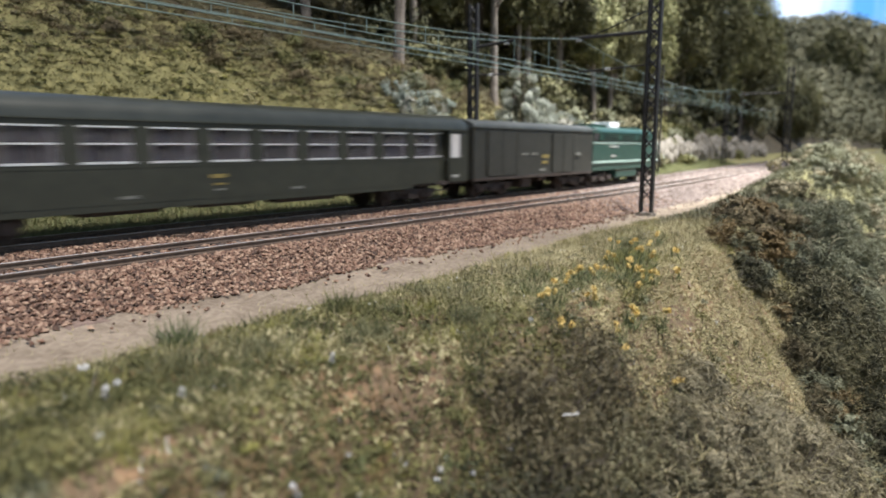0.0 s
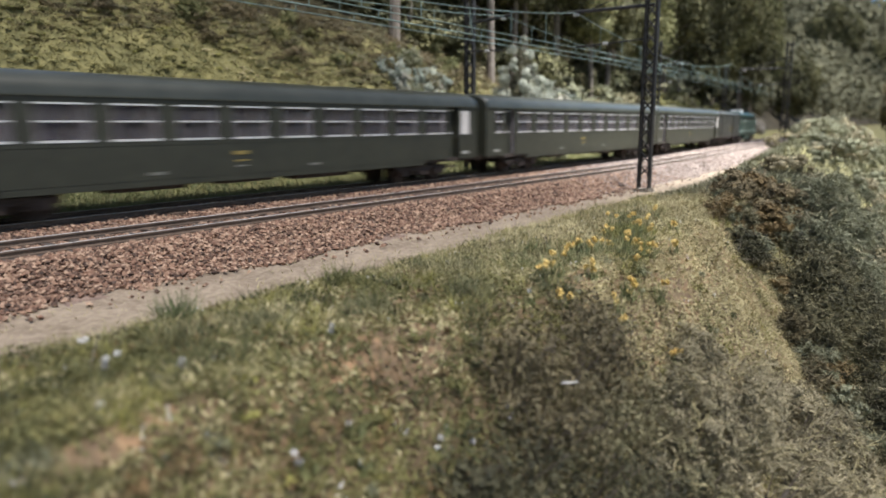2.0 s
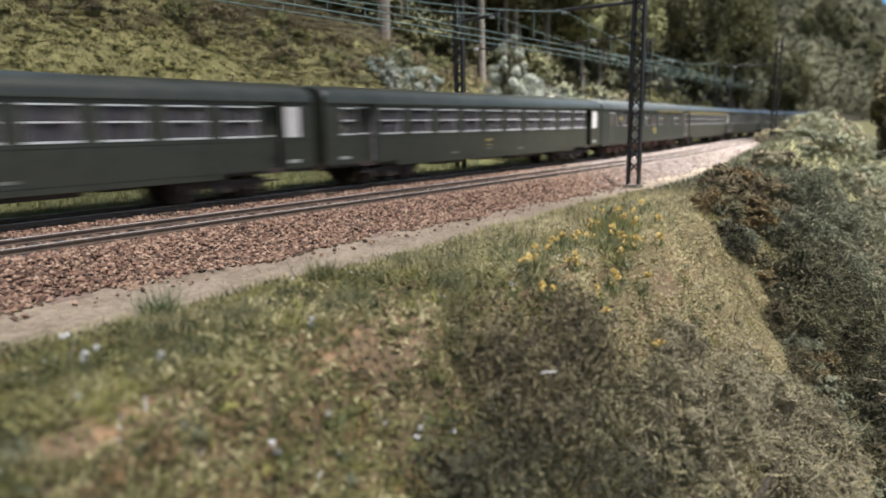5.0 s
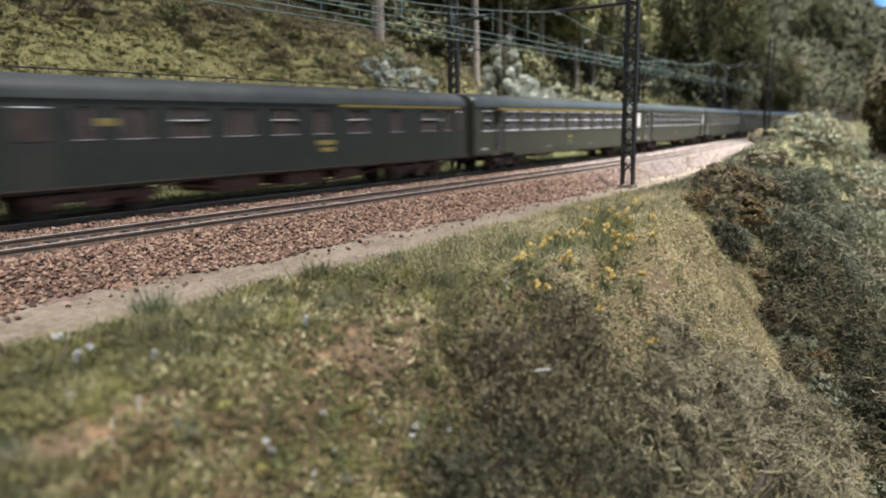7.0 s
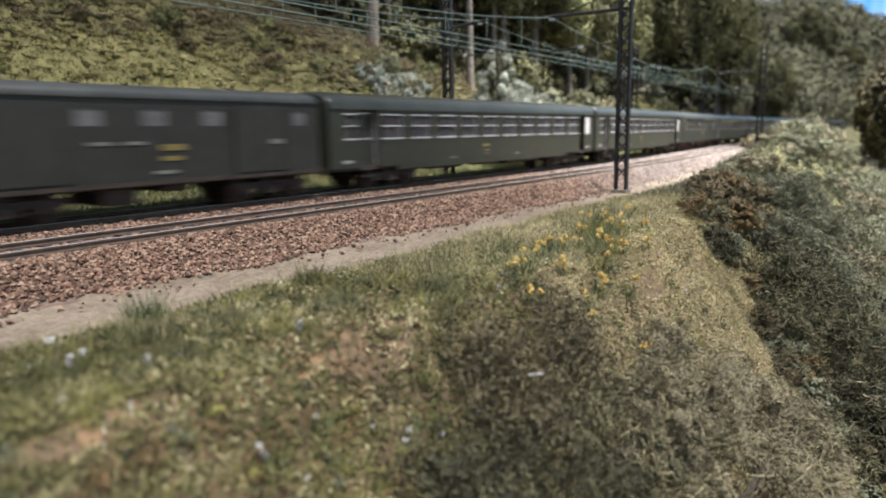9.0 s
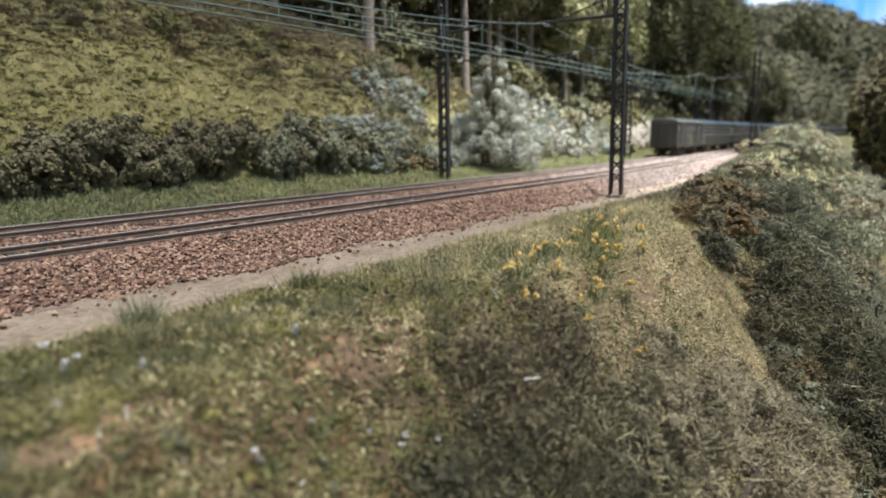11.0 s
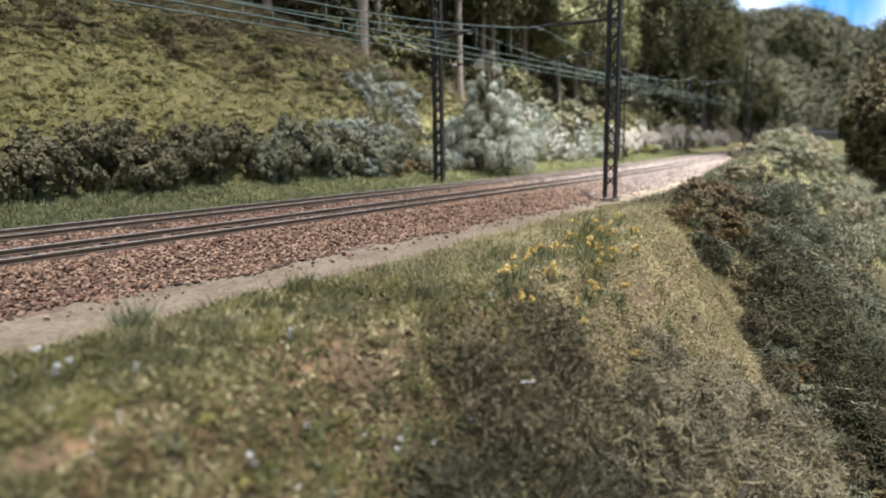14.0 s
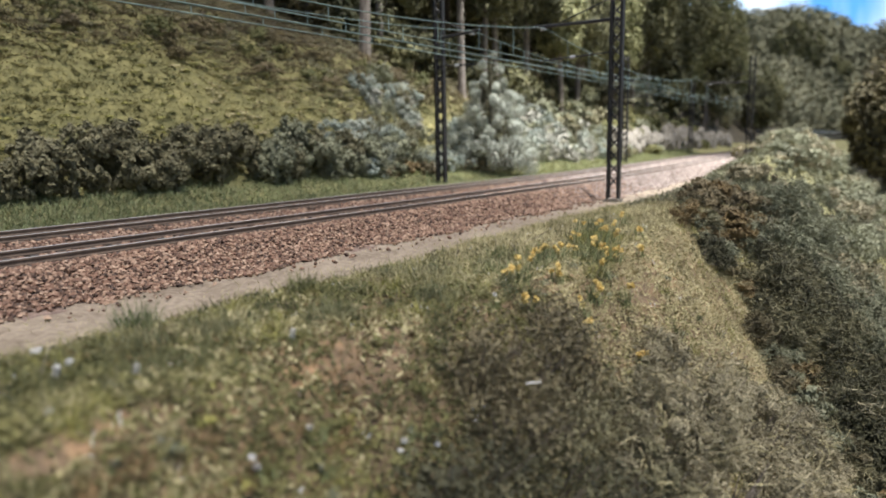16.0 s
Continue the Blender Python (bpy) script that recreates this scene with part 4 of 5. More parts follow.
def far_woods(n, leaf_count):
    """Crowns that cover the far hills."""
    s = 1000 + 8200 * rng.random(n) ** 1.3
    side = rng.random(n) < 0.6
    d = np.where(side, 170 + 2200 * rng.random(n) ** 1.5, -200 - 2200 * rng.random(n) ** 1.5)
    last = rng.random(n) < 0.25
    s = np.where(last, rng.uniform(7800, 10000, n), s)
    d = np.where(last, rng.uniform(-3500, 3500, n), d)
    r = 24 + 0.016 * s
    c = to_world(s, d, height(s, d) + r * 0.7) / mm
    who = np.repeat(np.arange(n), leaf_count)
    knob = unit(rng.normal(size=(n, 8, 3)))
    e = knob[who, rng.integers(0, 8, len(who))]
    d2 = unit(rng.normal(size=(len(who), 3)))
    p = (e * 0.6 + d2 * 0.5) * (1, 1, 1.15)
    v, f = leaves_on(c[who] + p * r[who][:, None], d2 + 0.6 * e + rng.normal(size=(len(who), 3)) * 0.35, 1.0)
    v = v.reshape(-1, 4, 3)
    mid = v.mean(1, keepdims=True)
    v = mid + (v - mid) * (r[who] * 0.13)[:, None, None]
    tagged(new("far_woods", mesh_of("far_woods", v.reshape(-1, 3), f, M_FARWOODS)), "far olive woods covering the hills, with haze in their colour", "woods", kind="stuff")


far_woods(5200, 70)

for s, d, tall, cr in ((8300, 900, 520, 130), (8350, 760, 640, 150), (8320, 600, 560, 140), (8300, 330, 460, 120)):
    tree(s, d, tall, cr, M_OLIVETREE, "dark round tree on the crest of the far hill", 2600, 13.0, 14.0, 0.15)

# small dark boxes between the tracks
for s, d in ((199, 33), (309, 33), (452, 33), (120, 33)):
    ob = part("cable_box", boxes((-2.6, 2.6, -1.6, 1.6, -3.6, -1.2), (-1.4, 1.4, -2.0, 2.0, -3.4, -1.6), bevel=0.25), M_RAIL)
    ob.matrix_basis = place(s, d)
    tagged(ob, "small rusty dark box in the ballast", "junction box", "boxes between the tracks")

# ---- train ----
def opened_side(spans, z0, z1, length, y0, y1, low=10.5, high=38.2):
    """A side wall of boxes that leaves the window openings (x0, x1) free between z0 and z1."""
    bm = bmesh.new()
    h = length / 2
    box(bm, -h, h, y0, y1, low, z0)
    box(bm, -h, h, y0, y1, z1, high)
    x = -h
    for a, b in spans:
        box(bm, x, a, y0, y1, z0, z1)
        x = b
    box(bm, x, h, y0, y1, z0, z1)
    return bm


def roof_shell(length, base=38.0, top=46.4, half=16.4):
    n, rows = 20, []
    h = length / 2
    for x, k in ((-h, 0.86), (-h + 1.2, 0.96), (-h + 3.5, 1.0), (h - 3.5, 1.0), (h - 1.2, 0.96), (h, 0.86)):
        for i in range(n + 1):
            a = math.pi * i / n
            y = -half * math.copysign(abs(math.cos(a)) ** 0.78, math.cos(a)) * (0.985 if k < 0.9 else 1)
            rows.append((x * mm, y * mm, (base + (top - base) * math.sin(a) ** 0.72 * k) * mm))
    bm = bmesh.new()
    v = [bm.verts.new(r) for r in rows]
    for j in range(5):
        for i in range(n):
            a = j * (n + 1) + i
            bm.faces.new((v[a], v[a + n + 1], v[a + n + 2], v[a + 1]))
    bm.faces.new(v[:n + 1])
    bm.faces.new(list(reversed(v[-n - 1:])))
    for f in bm.faces:
        f.smooth = len(f.verts) == 4
    bmesh.ops.recalc_face_normals(bm, faces=bm.faces)
    return bm


def wheelset_wheel(parent, x, y):
    bm = rod(bmesh.new(), (x, y - 1.3, 5.3), (x, y + 1.3, 5.3), 5.25, 24)
    rod(bm, (x, y - 1.6, 5.3), (x, y + 1.6, 5.3), 1.3, 12)
    rod(bm, (x, y * 0.80, 5.3), (x, y * 0.72, 5.3), 5.9, 24)
    part("wheel", bm, M_CHASSIS, parent)


def bogie(parent, x, mat, base=29.0):
    h = base / 2
    bm = boxes((x - h - 6, x + h + 6, -13.2, -11.6, 5.6, 8.2), (x - h - 6, x + h + 6, 11.6, 13.2, 5.6, 8.2), (x - 5, x + 5, -12, 12, 5.2, 9.5),
               (x - h - 3, x - h + 3, -14, -11.5, 3.6, 7.6), (x + h - 3, x + h + 3, -14, -11.5, 3.6, 7.6), (x - 4.5, x + 4.5, -14.2, -12, 3.4, 6.4),
               (x - h - 3, x - h + 3, 11.5, 14, 3.6, 7.6), (x + h - 3, x + h + 3, 11.5, 14, 3.6, 7.6), bevel=0.3)
    for sx in (-1, 1):
        for k in range(3):
            rod(bm, (x + sx * (h - 5.5), -13.6, 4.2 + k), (x + sx * (h - 5.5), -13.6, 4.9 + k), 1.1, 10)
    b = part("bogie", bm, mat, parent)
    for sx in (-1, 1):
        for y in (-8.25, 8.25):
            wheelset_wheel(b, x + sx * h, y)
    return b


def pane_window(parent, x0, x1, z0, z1, side, mid=True, frame=None):
    """A framed window with bright bars; side is -1 or 1."""
    y = side * 16.35
    t = 0.55
    yy = sorted((y, y - side * 1.0))
    bars = [(x0, x1, *yy, z0, z0 + t * 1.35), (x0, x1, *yy, z1 - t, z1)]
    if mid:
        bars.append((x0 + t, x1 - t, *yy, (z0 + z1) / 2 + 0.1, (z0 + z1) / 2 + 0.1 + t))
    w = part("window", boxes(*bars), frame or M_ALU, parent)
    part("window_post", boxes((x0, x0 + t * 0.7, *yy, z0 + t, z1 - t), (x1 - t * 0.7, x1, *yy, z0 + t, z1 - t)), M_BODY, w)
    g = sorted((y - side * 0.55, y - side * 0.75))
    pane = part("pane", boxes((x0 + 0.1, x1 - 0.1, *g, z0 + 0.1, z1 - 0.1)), M_GLASS, w)
    pane.visible_shadow = False


def passenger_coach(first_class):
    L = 283.0
    h = L / 2
    label = "dark green railway coach with aluminium window frames" + (" and yellow stripe" if first_class else "")
    c = thing("railway_coach", label, "railway coach", "coaches of the train")
    z0, z1 = 24.0, 36.2
    first, n, pitch, w = -106.6, 10, 22.6, 17.2
    wins = [(first + i * pitch, first + i * pitch + w) for i in range(n)]
    ends = [(-h + 9, -h + 18.5), (h - 15, h - 7.2)]
    doors = [(-h + 20.5, -h + 31.5), (h - 26.0, h - 17.0)]
    lower = h - 34
    for side in (-1, 1):
        yy = sorted((side * 16.2, side * 15.4))
        spans = sorted(wins + ends)
        full = []
        x = -h
        for a, b in spans:
            full.append((x, a))
            x = b
        full.append((x, h))
        bm = bmesh.new()
        for a, b in ((-h, doors[0][0]), (doors[0][1], doors[1][0]), (doors[1][1], h)):
            box(bm, a, b, *yy, 10.8, z0)
            box(bm, a, b, *yy, z1, 38.3)
            sp = [s for s in spans if a < s[0] < b]
            x = a
            for p, q in sp:
                box(bm, x, p, *yy, z0, z1)
                x = q
            box(bm, x, b, *yy, z0, z1)
        box(bm, -lower + 12, lower - 12, *sorted((side * 16.1, side * 15.2)), 8.6, 10.8)
        part("body_side", bm, M_BODY, c)
        for a, b in wins:
            pane_window(c, a, b, z0, z1, side)
            yc = sorted((side * 14.6, side * 14.2))
            part("curtain", boxes((a + 0.2, a + 2.2, *yc, z0, z1), (b - 2.2, b - 0.2, *yc, z0, z1)), M_CURTAIN, c, "pale grey window curtains")
        pane_window(c, *ends[0], z0, z1, side)
        e = part("frosted_window", boxes((ends[1][0], ends[1][1], *sorted((side * 16.3, side * 15.6)), z0 - 0.4, z1), bevel=0.2), M_FROSTED, c, "white frosted toilet window")
        for a, b in doors:
            yd = sorted((side * 13.6, side * 12.9))
            bm = boxes((a, b, *yd, 9.5, 24.5), (a, b, *yd, 36.5, 38), (a, a + 2.6, *yd, 24.5, 36.5), (b - 2.6, b, *yd, 24.5, 36.5))
            box(bm, (a + b) / 2 - 0.5, (a + b) / 2 + 0.5, *yd, 24.5, 36.5)
            d = part("door", bm, M_BODY, c, "recessed dark green entrance door")
            part("door_bar", boxes((a + 2.6, b - 2.6, *sorted((side * 13.9, side * 13.5)), 24.2, 24.8), (a + 2.6, b - 2.6, *sorted((side * 13.9, side * 13.5)), 36.2, 36.7)), M_ALU, d)
            pane = part("pane", boxes((a + 2.6, b - 2.6, *sorted((side * 13.3, side * 13.1)), 24.5, 36.5)), M_GLASS, d)
            pane.visible_shadow = False
            part("step", boxes((a + 1, b - 1, *sorted((side * 15.6, side * 12.5)), 6.4, 7.0), (a + 1, b - 1, *sorted((side * 16.0, side * 13)), 9.6, 10.2)), M_CHASSIS, c)
        plate = [(-16.5, -10, 18.2, 19.6), (-15.5, -10.5, 15.6, 16.3), (-15, -11, 13.6, 14.2)]
        for a, b, p, q in plate[:1]:
            part("class_plate", boxes((a, b, *sorted((side * 16.35, side * 16.1)), p, q)), M_OLDYELLOW, c, "small yellow plate")
        for a, b, p, q in plate[1:]:
            part("lettering", boxes((a, b, *sorted((side * 16.3, side * 16.1)), p, q)), M_DIMPLATE if q < 15 else M_OLDYELLOW, c)
        for a in (h - 14, -h + 8, -50, 20):
            part("lettering", boxes((a, a + 6, *sorted((side * 16.3, side * 16.1)), 13.2 if abs(a) > 100 else 12.4, 14.6 if abs(a) > 100 else 13.4)), M_PLATE if abs(a) > 100 else M_DIMPLATE, c, "small pale lettering bar")
        part("sill_line", boxes((-h, h, *sorted((side * 16.32, side * 16.1)), 22.6, 23.0)), M_BODY, c)
        part("gutter", boxes((-h + 1, h - 1, *sorted((side * 16.75, side * 16.1)), 38.0, 38.5)), M_ROOF, c)
        if first_class:
            part("class_stripe", boxes((-h + 26, h - 20, *sorted((side * 16.5, side * 16.1)), 36.9, 37.9)), M_YELLOW, c, "yellow first class stripe")
    for e in (-1, 1):
        part("end_wall", boxes((*sorted((e * h, e * (h - 0.8))), -15.4, 15.4, 10.8, 38.3)), M_BODY, c)
        part("gangway_bellows", boxes((*sorted((e * h, e * (h + 2.2))), -7, 7, 11, 37.5), (*sorted((e * h, e * (h + 1.6))), -8, 8, 12, 36)), M_MAST, c, "black rubber gangway bellows")
    part("roof", roof_shell(L), M_ROOF, c, "curved grey green roof")
    part("floor_pan", boxes((-h + 1, h - 1, -15.2, 15.2, 9.6, 11.4)), M_CHASSIS, c)
    part("corridor_wall", boxes((-109, 117, 4.2, 5.2, 11.4, 38)), M_SEATDARK, c)
    for a, b in wins:
        part("partition", boxes((a - (pitch - w) / 2 - 0.5, a - (pitch - w) / 2 + 0.5, -15, 4.2, 11.4, 38)), M_SEAT, c)
        part("seat", boxes((a - 1.8, a + 1.6, -13.8, 3.6, 11.4, 31.5), bevel=0.4), M_SEAT, c)
        part("seat", boxes((b - 1.6, b + 1.8, -13.8, 3.6, 11.4, 31.5), bevel=0.4), M_SEAT, c)
    bm = boxes((-62, -34, -13, 13, 7.0, 9.6), (-22, 4, -14, -4, 7.4, 9.6), (14, 46, -14, -5, 6.8, 9.6), (52, 66, -10, 10, 7.2, 9.6), bevel=0.5)
    part("underframe_box", bm, M_CHASSIS, c)
    part("buffer_beam", boxes((-h - 1, -h, -13, 13, 9, 11.6), (h, h + 1, -13, 13, 9, 11.6)), M_CHASSIS, c)
    for x in (-97, 97):
        bogie(c, x, M_CHASSIS)
    return c


def dining_coach():
    L = 246.0
    h = L / 2
    c = thing("sleeping_coach", "older dark green coach with few windows and red-brown bogies", "railway coach", "coaches of the train")
    z0, z1 = 25.0, 35.8
    wide = [(-90, -83), (-76, -64), (-57, -43), (-35, -21), (-13, 0), (9, 20), (30, 43), (58, 68), (83, 96), (103, 109)]
    barred = {-57, -13, 30, 83}
    for side in (-1, 1):
        yy = sorted((side * 16.2, side * 15.4))
        part("body_side", opened_side(wide, z0, z1, L, *yy, low=10.2), M_OLDBODY, c)
        for a, b in wide:
            bright = a in barred
            y = side * 16.3
            ys = sorted((y, y - side * 0.8))
            w = part("window", boxes((a, b, *ys, z0, z0 + 0.35)), M_SEAT, c)
            if bright:
                part("window_bar", boxes((a + 0.2, b - 0.2, *ys, 31.0, 31.5)), M_ALU, w)
            pane = part("pane", boxes((a, b, *sorted((y - side * 0.5, y - side * 0.7)), z0, z1)), M_GLASSDARK, w)
            pane.visible_shadow = False
        part("class_stripe", boxes((25, h - 6, *sorted((side * 16.45, side * 16.1)), 37.0, 38.0)), M_YELLOW, c, "short yellow class stripe")
        for a, b, p, q in ((10, 21, 20.4, 22.4), (-83, -76.5, 29.5, 32.0)):
            part("class_plate", boxes((a, b, *sorted((side * 16.35, side * 16.1)), p, q)), M_OLDYELLOW, c, "yellow plate")
        part("lettering", boxes((12, 20, *sorted((side * 16.35, side * 16.1)), 17.4, 19.2)), M_OLDYELLOW, c)
        part("lettering", boxes((97, 102, *sorted((side * 16.35, side * 16.1)), 30.2, 31.6)), M_DIMPLATE, c)
        part("solebar_line", boxes((-h, h, *sorted((side * 16.5, side * 16.0)), 10.2, 10.8)), M_CHASSIS, c)
        part("gutter", boxes((-h + 1, h - 1, *sorted((side * 16.75, side * 16.1)), 38.0, 38.5)), M_OLDROOF, c)
        for a, b in ((h - 11, h - 3), (-h + 14, -h + 27)):
            door = part("door", boxes((a, b, *sorted((side * 16.4, side * 16.0)), 10.5, 36.5), bevel=0.1), M_VAN, c, "dark entrance door")
            part("door_window", boxes((a + 1.5, b - 1.5, *sorted((side * 16.55, side * 16.3)), 25, 35)), M_CHASSIS, door)
            part("door_bar", boxes((a + 1.5, b - 1.5, *sorted((side * 16.65, side * 16.3)), 35, 35.5)), M_ALU, door)
    for e in (-1, 1):
        part("end_wall", boxes((*sorted((e * h, e * (h - 0.8))), -15.4, 15.4, 10.2, 38.3)), M_OLDBODY, c)
        part("gangway_bellows", boxes((*sorted((e * h, e * (h + 2.2))), -7, 7, 11, 37.5)), M_MAST, c, "black gangway bellows")
    part("roof", roof_shell(L), M_OLDROOF, c, "curved grey roof")
    bm = bmesh.new()
    rod(bm, (-h + 20, -4, 48.0), (h - 20, -4, 48.0), 0.25)
    for x in range(-90, 91, 30):
        rod(bm, (x, -4, 45.5), (x, -4, 48.0), 0.25)
    part("roof_rail", bm, M_MAST, c, "thin rail along the roof")
    part("floor_pan", boxes((-h + 1, h - 1, -15.2, 15.2, 9.2, 11.0)), M_CHASSIS, c)
    part("corridor_wall", boxes((-108, 108, 1.2, 2.2, 11, 38)), M_RUST, c)
    bm = bmesh.new()
    for x in (-84, -56, -32, -6, 14, 32, 52, 70, 92):
        box(bm, x - 0.5, x + 0.5, -15, 1, 11, 38)
    part("compartment", bm, M_RUST, c)
    part("underframe_box", boxes((-40, -18, -13.5, 13.5, 4.0, 9.2), (-6, 16, -13.5, 13.5, 4.4, 9.2), (24, 40, -13, 13, 5, 9.2), bevel=0.5), M_RUST, c)
    part("truss", rod(rod(rod(bmesh.new(), (-62, -12.5, 9), (-30, -12.5, 4.6), 0.5), (-30, -12.5, 4.6), (30, -12.5, 4.6), 0.5), (30, -12.5, 4.6), (62, -12.5, 9), 0.5), M_RUST, c)
    for x in (-84, 84):
        bogie(c, x, M_RUST, 32)
    return c


def luggage_van(windows):
    L = 150.0
    h = L / 2
    c = thing("luggage_van", "dark olive grey luggage van with sliding doors" + (" and small square windows" if windows else " and grey roof edge"), "luggage van", "vans of the train")
    z0, z1 = 30.8, 36.6
    spans = [(-70, -62), (-27, -19), (-5, 4), (18, 27), (61, 68)] if windows else []
    for side in (-1, 1):
        yy = sorted((side * 16.0, side * 15.2))
        part("body_side", opened_side(spans, z0, z1, L, *yy, low=11.5, high=40.2), M_VAN, c)
        for a, b in spans:
            part("window", boxes((a, b, *sorted((side * 15.7, side * 15.3)), z0, z1)), M_DUSTY, c, "small dusty square window")
        for a, b in ((-62, -30), (14, 44)) if not windows else ((-60, -31), (31, 57)):
            d = part("sliding_door", boxes((a, b, *sorted((side * 16.7, side * 16.0)), 12.5, 38.5), bevel=0.25), M_VAN, c, "dark sliding door")
            part("door_rib", boxes((a, a + 0.6, *sorted((side * 17.0, side * 16.7)), 13, 38), (b - 0.6, b, *sorted((side * 17.0, side * 16.7)), 13, 38), ((a + b) / 2 - 0.3, (a + b) / 2 + 0.3, *sorted((side * 16.95, side * 16.7)), 13, 38)), M_VAN, d)
        part("class_plate", boxes((1, 10, *sorted((side * 16.3, side * 16.0)), 22.2, 24.4), (1, 9, *sorted((side * 16.3, side * 16.0)), 18.6, 20.2)), M_OLDYELLOW, c, "yellow plate")
        part("lettering", boxes((-24, -16, *sorted((side * 16.3, side * 16.0)), 24.4, 25.6), (-12, -5, *sorted((side * 16.3, side * 16.0)), 24.4, 25.6), (48, 55, *sorted((side * 17.0, side * 16.0)), 23.5, 25.4), (-2, 6, *sorted((side * 16.3, side * 16.0)), 14, 15.2)), M_DIMPLATE, c)
        part("solebar", boxes((-h, h, *sorted((side * 16.4, side * 15.6)), 10.4, 11.8)), M_CHASSIS, c)
        part("gutter", boxes((-h + 0.5, h - 0.5, *sorted((side * 16.6, side * 16.0)), 40.0, 40.6)), M_OLDROOF, c)
    for e in (-1, 1):
        part("end_wall", boxes((*sorted((e * h, e * (h - 0.8))), -15.2, 15.2, 11.5, 40.2)), M_VAN, c)
        part("gangway_bellows", boxes((*sorted((e * h, e * (h + 2.0))), -7, 7, 12, 38)), M_MAST, c)
    part("roof", roof_shell(L, 40.0, 45.2, 16.3), M_OLDROOF, c, "dark grey roof")
    part("floor_pan", boxes((-h + 1, h - 1, -15, 15, 9.8, 11.6)), M_CHASSIS, c)
    part("underframe_box", boxes((-20, -8, -13.5, 13.5, 4.2, 9.8), (2, 12, -13.5, 13.5, 7.4, 9.8), bevel=0.4), M_CHASSIS, c)
    for x in (-50, 50):
        bogie(c, x, M_CHASSIS, 27)
    return c


def locomotive():
    L = 148.0
    h = L / 2
    c = thing("diesel_locomotive", "green diesel locomotive with pale green stripes and white roof housing", "locomotive")
    bm = boxes((-h, h, -15.6, 15.6, 14.5, 33.0), bevel=1.2)
    part("body", bm, M_LOCO, c)
    bm = bmesh.new()
    box(bm, -h + 14, h - 4, -15.2, 15.2, 33.0, 40.5, 1.6)
    part("upper_body", bm, M_LOCO, c)
    part("roof", roof_shell(L - 20, 40.0, 45.0, 14.8), M_LOCO, c, "pale grey green rounded roof")
    part("roof_housing", boxes((-24, -3, -8, 8, 44.2, 49.0), bevel=0.6), M_WHITE, c, "white roof housing")
    part("roof_fan", boxes((-60, -34, -9, 9, 44.0, 46.6), (14, 40, -9, 9, 44.0, 46.0), bevel=0.6), M_LOCO, c)
    part("cab", boxes((-h + 1, -h + 15, -14.8, 14.8, 33, 42.5), bevel=0.8), M_LOCO, c)
    for side in (-1, 1):
        ys = sorted((side * 15.95, side * 15.5))
        part("lower_stripe", boxes((-h + 0.5, h - 0.5, *ys, 17.2, 18.6)), M_LOCOPALE, c, "pale green stripe")
        part("upper_stripe", boxes((-h + 0.5, h - 0.5, *ys, 31.8, 32.6)), M_LOCOPALE, c, "pale green stripe")
        yw = sorted((side * 15.35, side * 14.6))
        part("cab_window", boxes((-h + 3, -h + 13, *yw, 33.6, 39.6), bevel=0.3), M_MAST, c, "dark cab side window")
        for a, b in ((-h + 22, -h + 52), (-h + 60, -h + 90), (-h + 98, -h + 124)):
            gr = part("grille", boxes((a, b, *sorted((side * 15.4, side * 15.0)), 34.5, 39.2)), M_MAST, c, "dark ventilation grille")
            part("slat", boxes(*[(a, b, *sorted((side * 15.6, side * 15.3)), 35 + k, 35.35 + k) for k in range(5)]), M_LOCO, gr)
        part("lettering", boxes((-h + 32, -h + 52, *ys, 29.0, 30.2), (-h + 36, -h + 46, *ys, 21.5, 23.0)), M_PLATE, c)
        part("solebar", boxes((-h + 2, h - 2, *sorted((side * 15.2, side * 13)), 11.5, 14.5)), M_LOCO, c)
    part("fuel_tank", boxes((-24, 24, -14.5, 14.5, 4.5, 11.5), bevel=1.0), M_LOCO, c, "grey green fuel tank")
    part("buffer_beam", boxes((-h - 1.5, -h, -14, 14, 9, 14.5), (h, h + 1.5, -14, 14, 9, 14.5)), M_CHASSIS, c)
    bm = bmesh.new()
    for x in (-h - 4, h + 0.5):
        for y in (-10, 10):
            rod(bm, (x, y, 12), (x + 3.5, y, 12), 1.6, 10)
    part("buffer", bm, M_CHASSIS, c)
    for x in (-50, 50):
        bogie(c, x, M_CHASSIS, 30)
    return c


# ---- lineside masts and wires ----
def lattice_mast(height_mm, width, depth, label):
    """Two channels with crossed bars between them; its broad face looks along the line."""
    c = thing("catenary_mast", label, "catenary mast", "masts along the line")
    w, d = width / 2, depth / 2
    for sx in (-1, 1):
        bm = boxes((-d, d, *sorted((sx * w, sx * (w - 0.7))), -6, height_mm), (-d, -d + 0.4, *sorted((sx * w, sx * (w - 1.3))), -6, height_mm), (d - 0.4, d, *sorted((sx * w, sx * (w - 1.3))), -6, height_mm))
        part("upright", bm, M_MAST, c)
    step = width * 0.98
    n = int((height_mm - 2) / step)
    for k in range(n):
        z = 1 + k * step
        for sgn in (-1, 1):
            x = sgn * (d - 0.25)
            part("lattice_bar", rod(bmesh.new(), (x, -(w - 0.4) * sgn, z), (x, (w - 0.4) * sgn, z + step), 0.52, 5), M_MAST, c)
    part("foot", boxes((-d - 2, d + 2, -w - 1, w + 1, -11, -4.5), bevel=0.5), M_ROCK, c, "pale concrete foot")
    return c


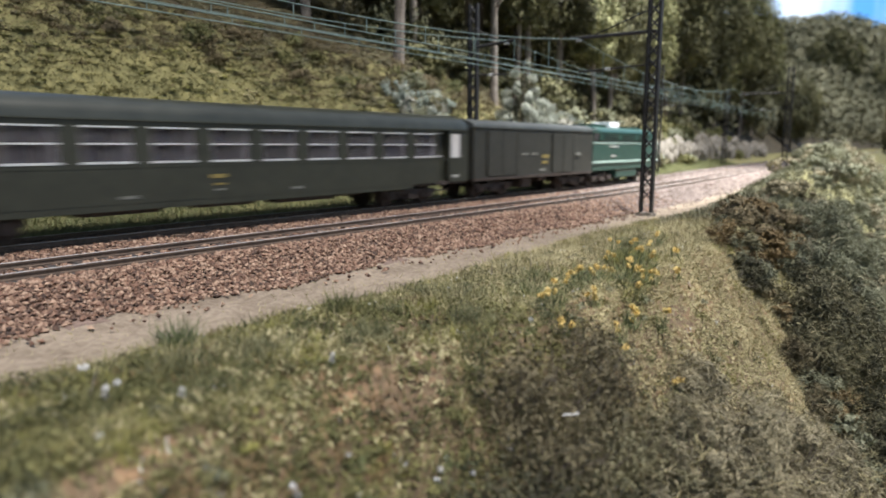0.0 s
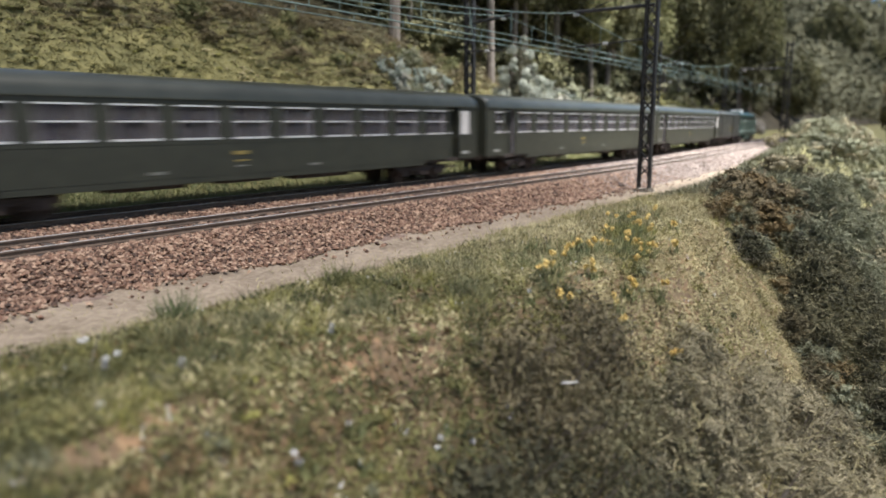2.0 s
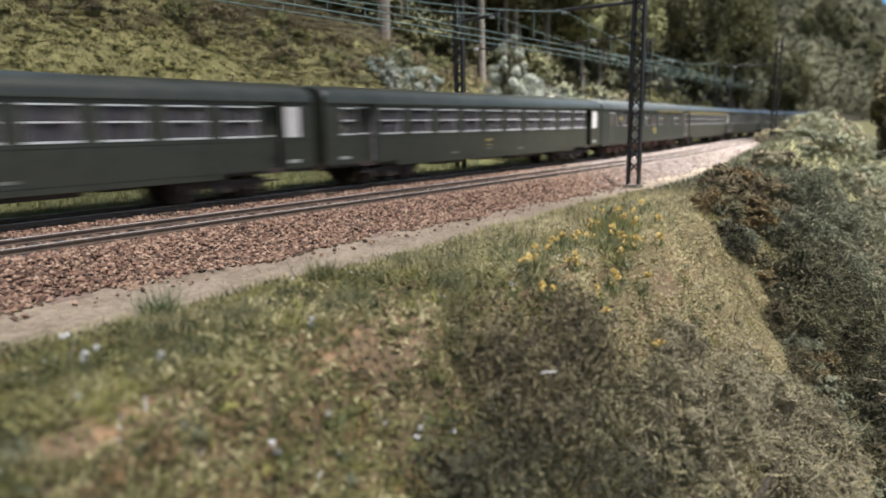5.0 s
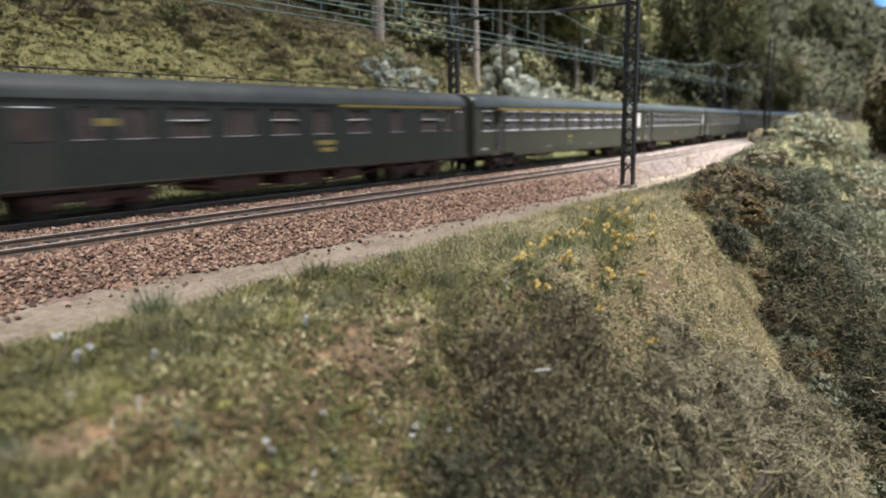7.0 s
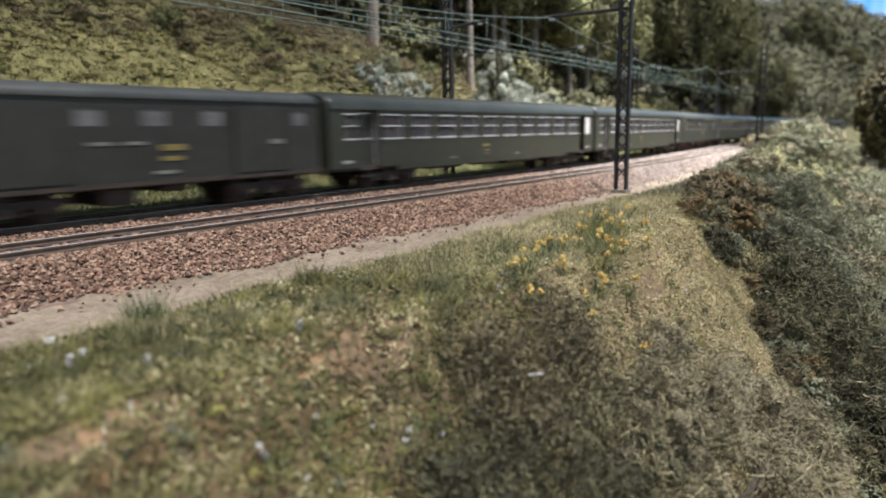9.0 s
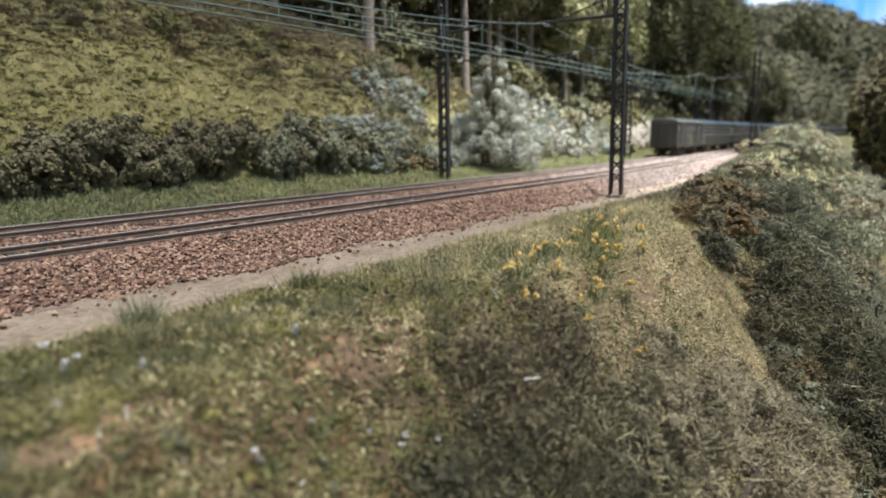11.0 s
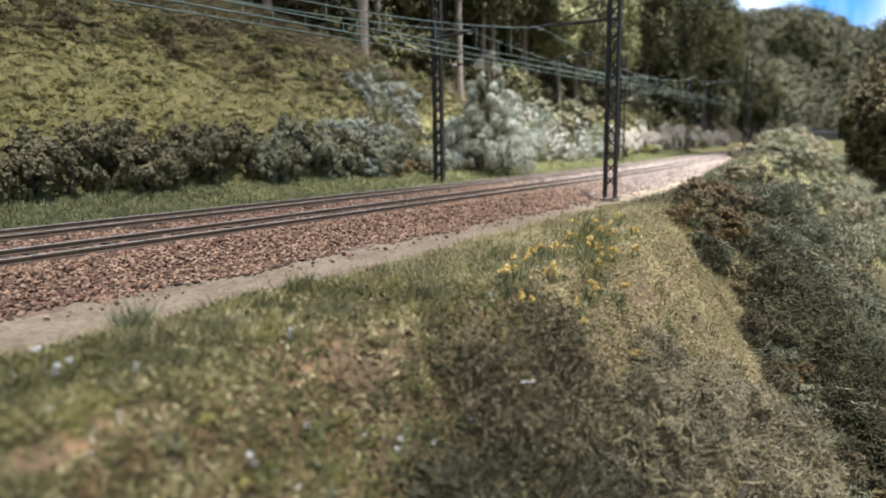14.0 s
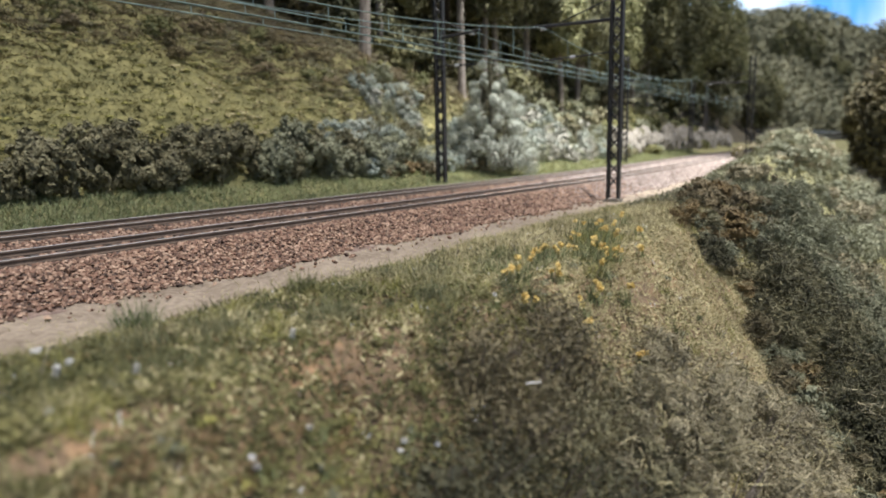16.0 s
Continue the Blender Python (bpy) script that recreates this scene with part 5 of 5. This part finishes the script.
near_mast = lattice_mast(122, 7.2, 3.4, "black lattice steel catenary mast beside the near track")
near_mast.matrix_basis = place(352, -46, -2)
far_mast = lattice_mast(122, 7.2, 3.4, "black lattice steel catenary mast beside the far track")
far_mast.matrix_basis = place(357, 77, -1)
for s, d in ((757, 79), (1150, 79), (-60, 77)):
    copy_thing(far_mast, place(s, d, -1))
copy_thing(near_mast, place(-64, -46, -1))
copy_thing(near_mast, place(850, -44, -1))


def cantilever(mast_s, d0, reach, z, tip):
    c = thing("cantilever_arm", "dark steel arm with pale insulators carrying the wires", "cantilever", "arms on the masts")
    c.matrix_basis = place(mast_s, d0)
    bm = rod(bmesh.new(), (0, 0, z), (0, reach, tip), 0.95, 6)
    rod(bm, (0, 0, z + 13), (0, reach * 0.7, (z + tip) / 2 + 1), 0.4, 6)
    part("top_arm", bm, M_MAST, c)
    part("steady_arm", rod(bmesh.new(), (0, 0, z - 17), (0, reach * 0.9, z - 18.5), 0.4, 6), M_MAST, c)
    for y, zz in ((reach * 0.86, tip - 1.5), (reach * 0.5, z - 17.8)):
        bm = bmesh.new()
        for k in range(3):
            rod(bm, (0, y + k * 1.1, zz), (0, y + k * 1.1 + 0.6, zz), 0.9, 8)
        part("insulator", bm, M_INSUL, c, "pale ceramic insulator")


for ms in (355, 757, -60):
    cantilever(ms if ms < 700 else 850, -46 if ms < 700 else -44, 52, 91, 92)
    cantilever(ms, 77 if ms < 700 else 79, -33, 93, 95)


def overhead_wire(d0, label, s0, s1, low, pair, top, sag):
    c = thing("overhead_wire", label, "overhead wire", "wires over the tracks")

    def at(s, z):
        return tuple(float(v) / mm for v in to_world(float(s), d0, z))

    def hang(s):
        return top - sag * (1 - (2 * (s - s0) / (s1 - s0) - 1) ** 2)

    def line(name, fn, r):
        ss = np.linspace(s0, s1, 25)
        pts = np.array([at(s, fn(s)) for s in ss]) * mm
        a = np.linspace(0, 2 * np.pi, 6)[:5]
        ring = np.stack([a * 0, np.cos(a), np.sin(a)], -1) * (r if s0 < 300 else r * 0.7 if s0 < 700 else r * 0.5) * mm
        v = (pts[:, None] + ring[None]).reshape(-1, 3)
        i = (np.arange(24)[:, None] * 5 + np.arange(5)).ravel()
        j = (np.arange(24)[:, None] * 5 + (np.arange(5) + 1) % 5).ravel()
        ob = new(name, mesh_of(name, v, np.stack([i, i + 5, j + 5, j], 1), M_WIRE, True))
        ob.parent = c

    line("contact_wire", lambda s: low, 0.28)
    if pair:
        line("auxiliary_wire", lambda s: low + pair, 0.26)
    line("messenger_wire", hang, 0.26)
    spans = 12 if s0 < 700 else 6
    for k in range(1, spans):
        s = s0 + (s1 - s0) * k / spans
        part("dropper", rod(bmesh.new(), at(s, low + pair), at(s, hang(s)), 0.2, 5), M_WIRE, c)
        if pair:
            s += 9
            part("dropper", rod(bmesh.new(), at(s, low), at(s, low + pair), 0.2, 5), M_WIRE, c)


for a, b in ((-60, 355), (355, 757), (757, 1150)):
    overhead_wire(0.0, "green copper contact wire with droppers over the near track", a, b, 69.5, 3.0, 91.5, 14)
    overhead_wire(TRACK_GAP, "green copper contact wire with droppers over the far track", a, b, 77.5, 3.2, 95, 10)

# ---- motion of the train ----
S_TIMES = [0.0, 0.6, 1.5, 2.4, 3.45, 4.2, 6.3, 7.0, 8.1, 9.0, 11.3, 12.5, 16.0]
S_PLACE = [295.0, 458.0, 724.0, 1016.0, 1358.0, 1621.0, 2337.0, 2590.0, 2988.0, 3313.0, 4180.0, 4636.0, 5870.0]


def run(vehicle, offset):
    rows = []
    for i in range(33):
        s = float(np.interp(i * 0.5, S_TIMES, S_PLACE)) + offset
        rows.append((i * 0.5, place(s, TRACK_GAP)))
    walk(vehicle, rows)


def motions():
    second, first, mixed = passenger_coach(False), passenger_coach(True), dining_coach()
    fleet = [(second, -145), (first, -1015), (mixed, -1285)]
    fleet += [(copy_thing(second, Matrix()), off) for off in (-435, -725, -1555, -1845, -2675, -2965)]
    fleet += [(copy_thing(first, Matrix()), -2135), (copy_thing(mixed, Matrix()), -2405)]
    fleet += [(locomotive(), 228), (luggage_van(False), 77), (luggage_van(True), -3188)]
    for vehicle, offset in fleet:
        run(vehicle, offset)


motions()
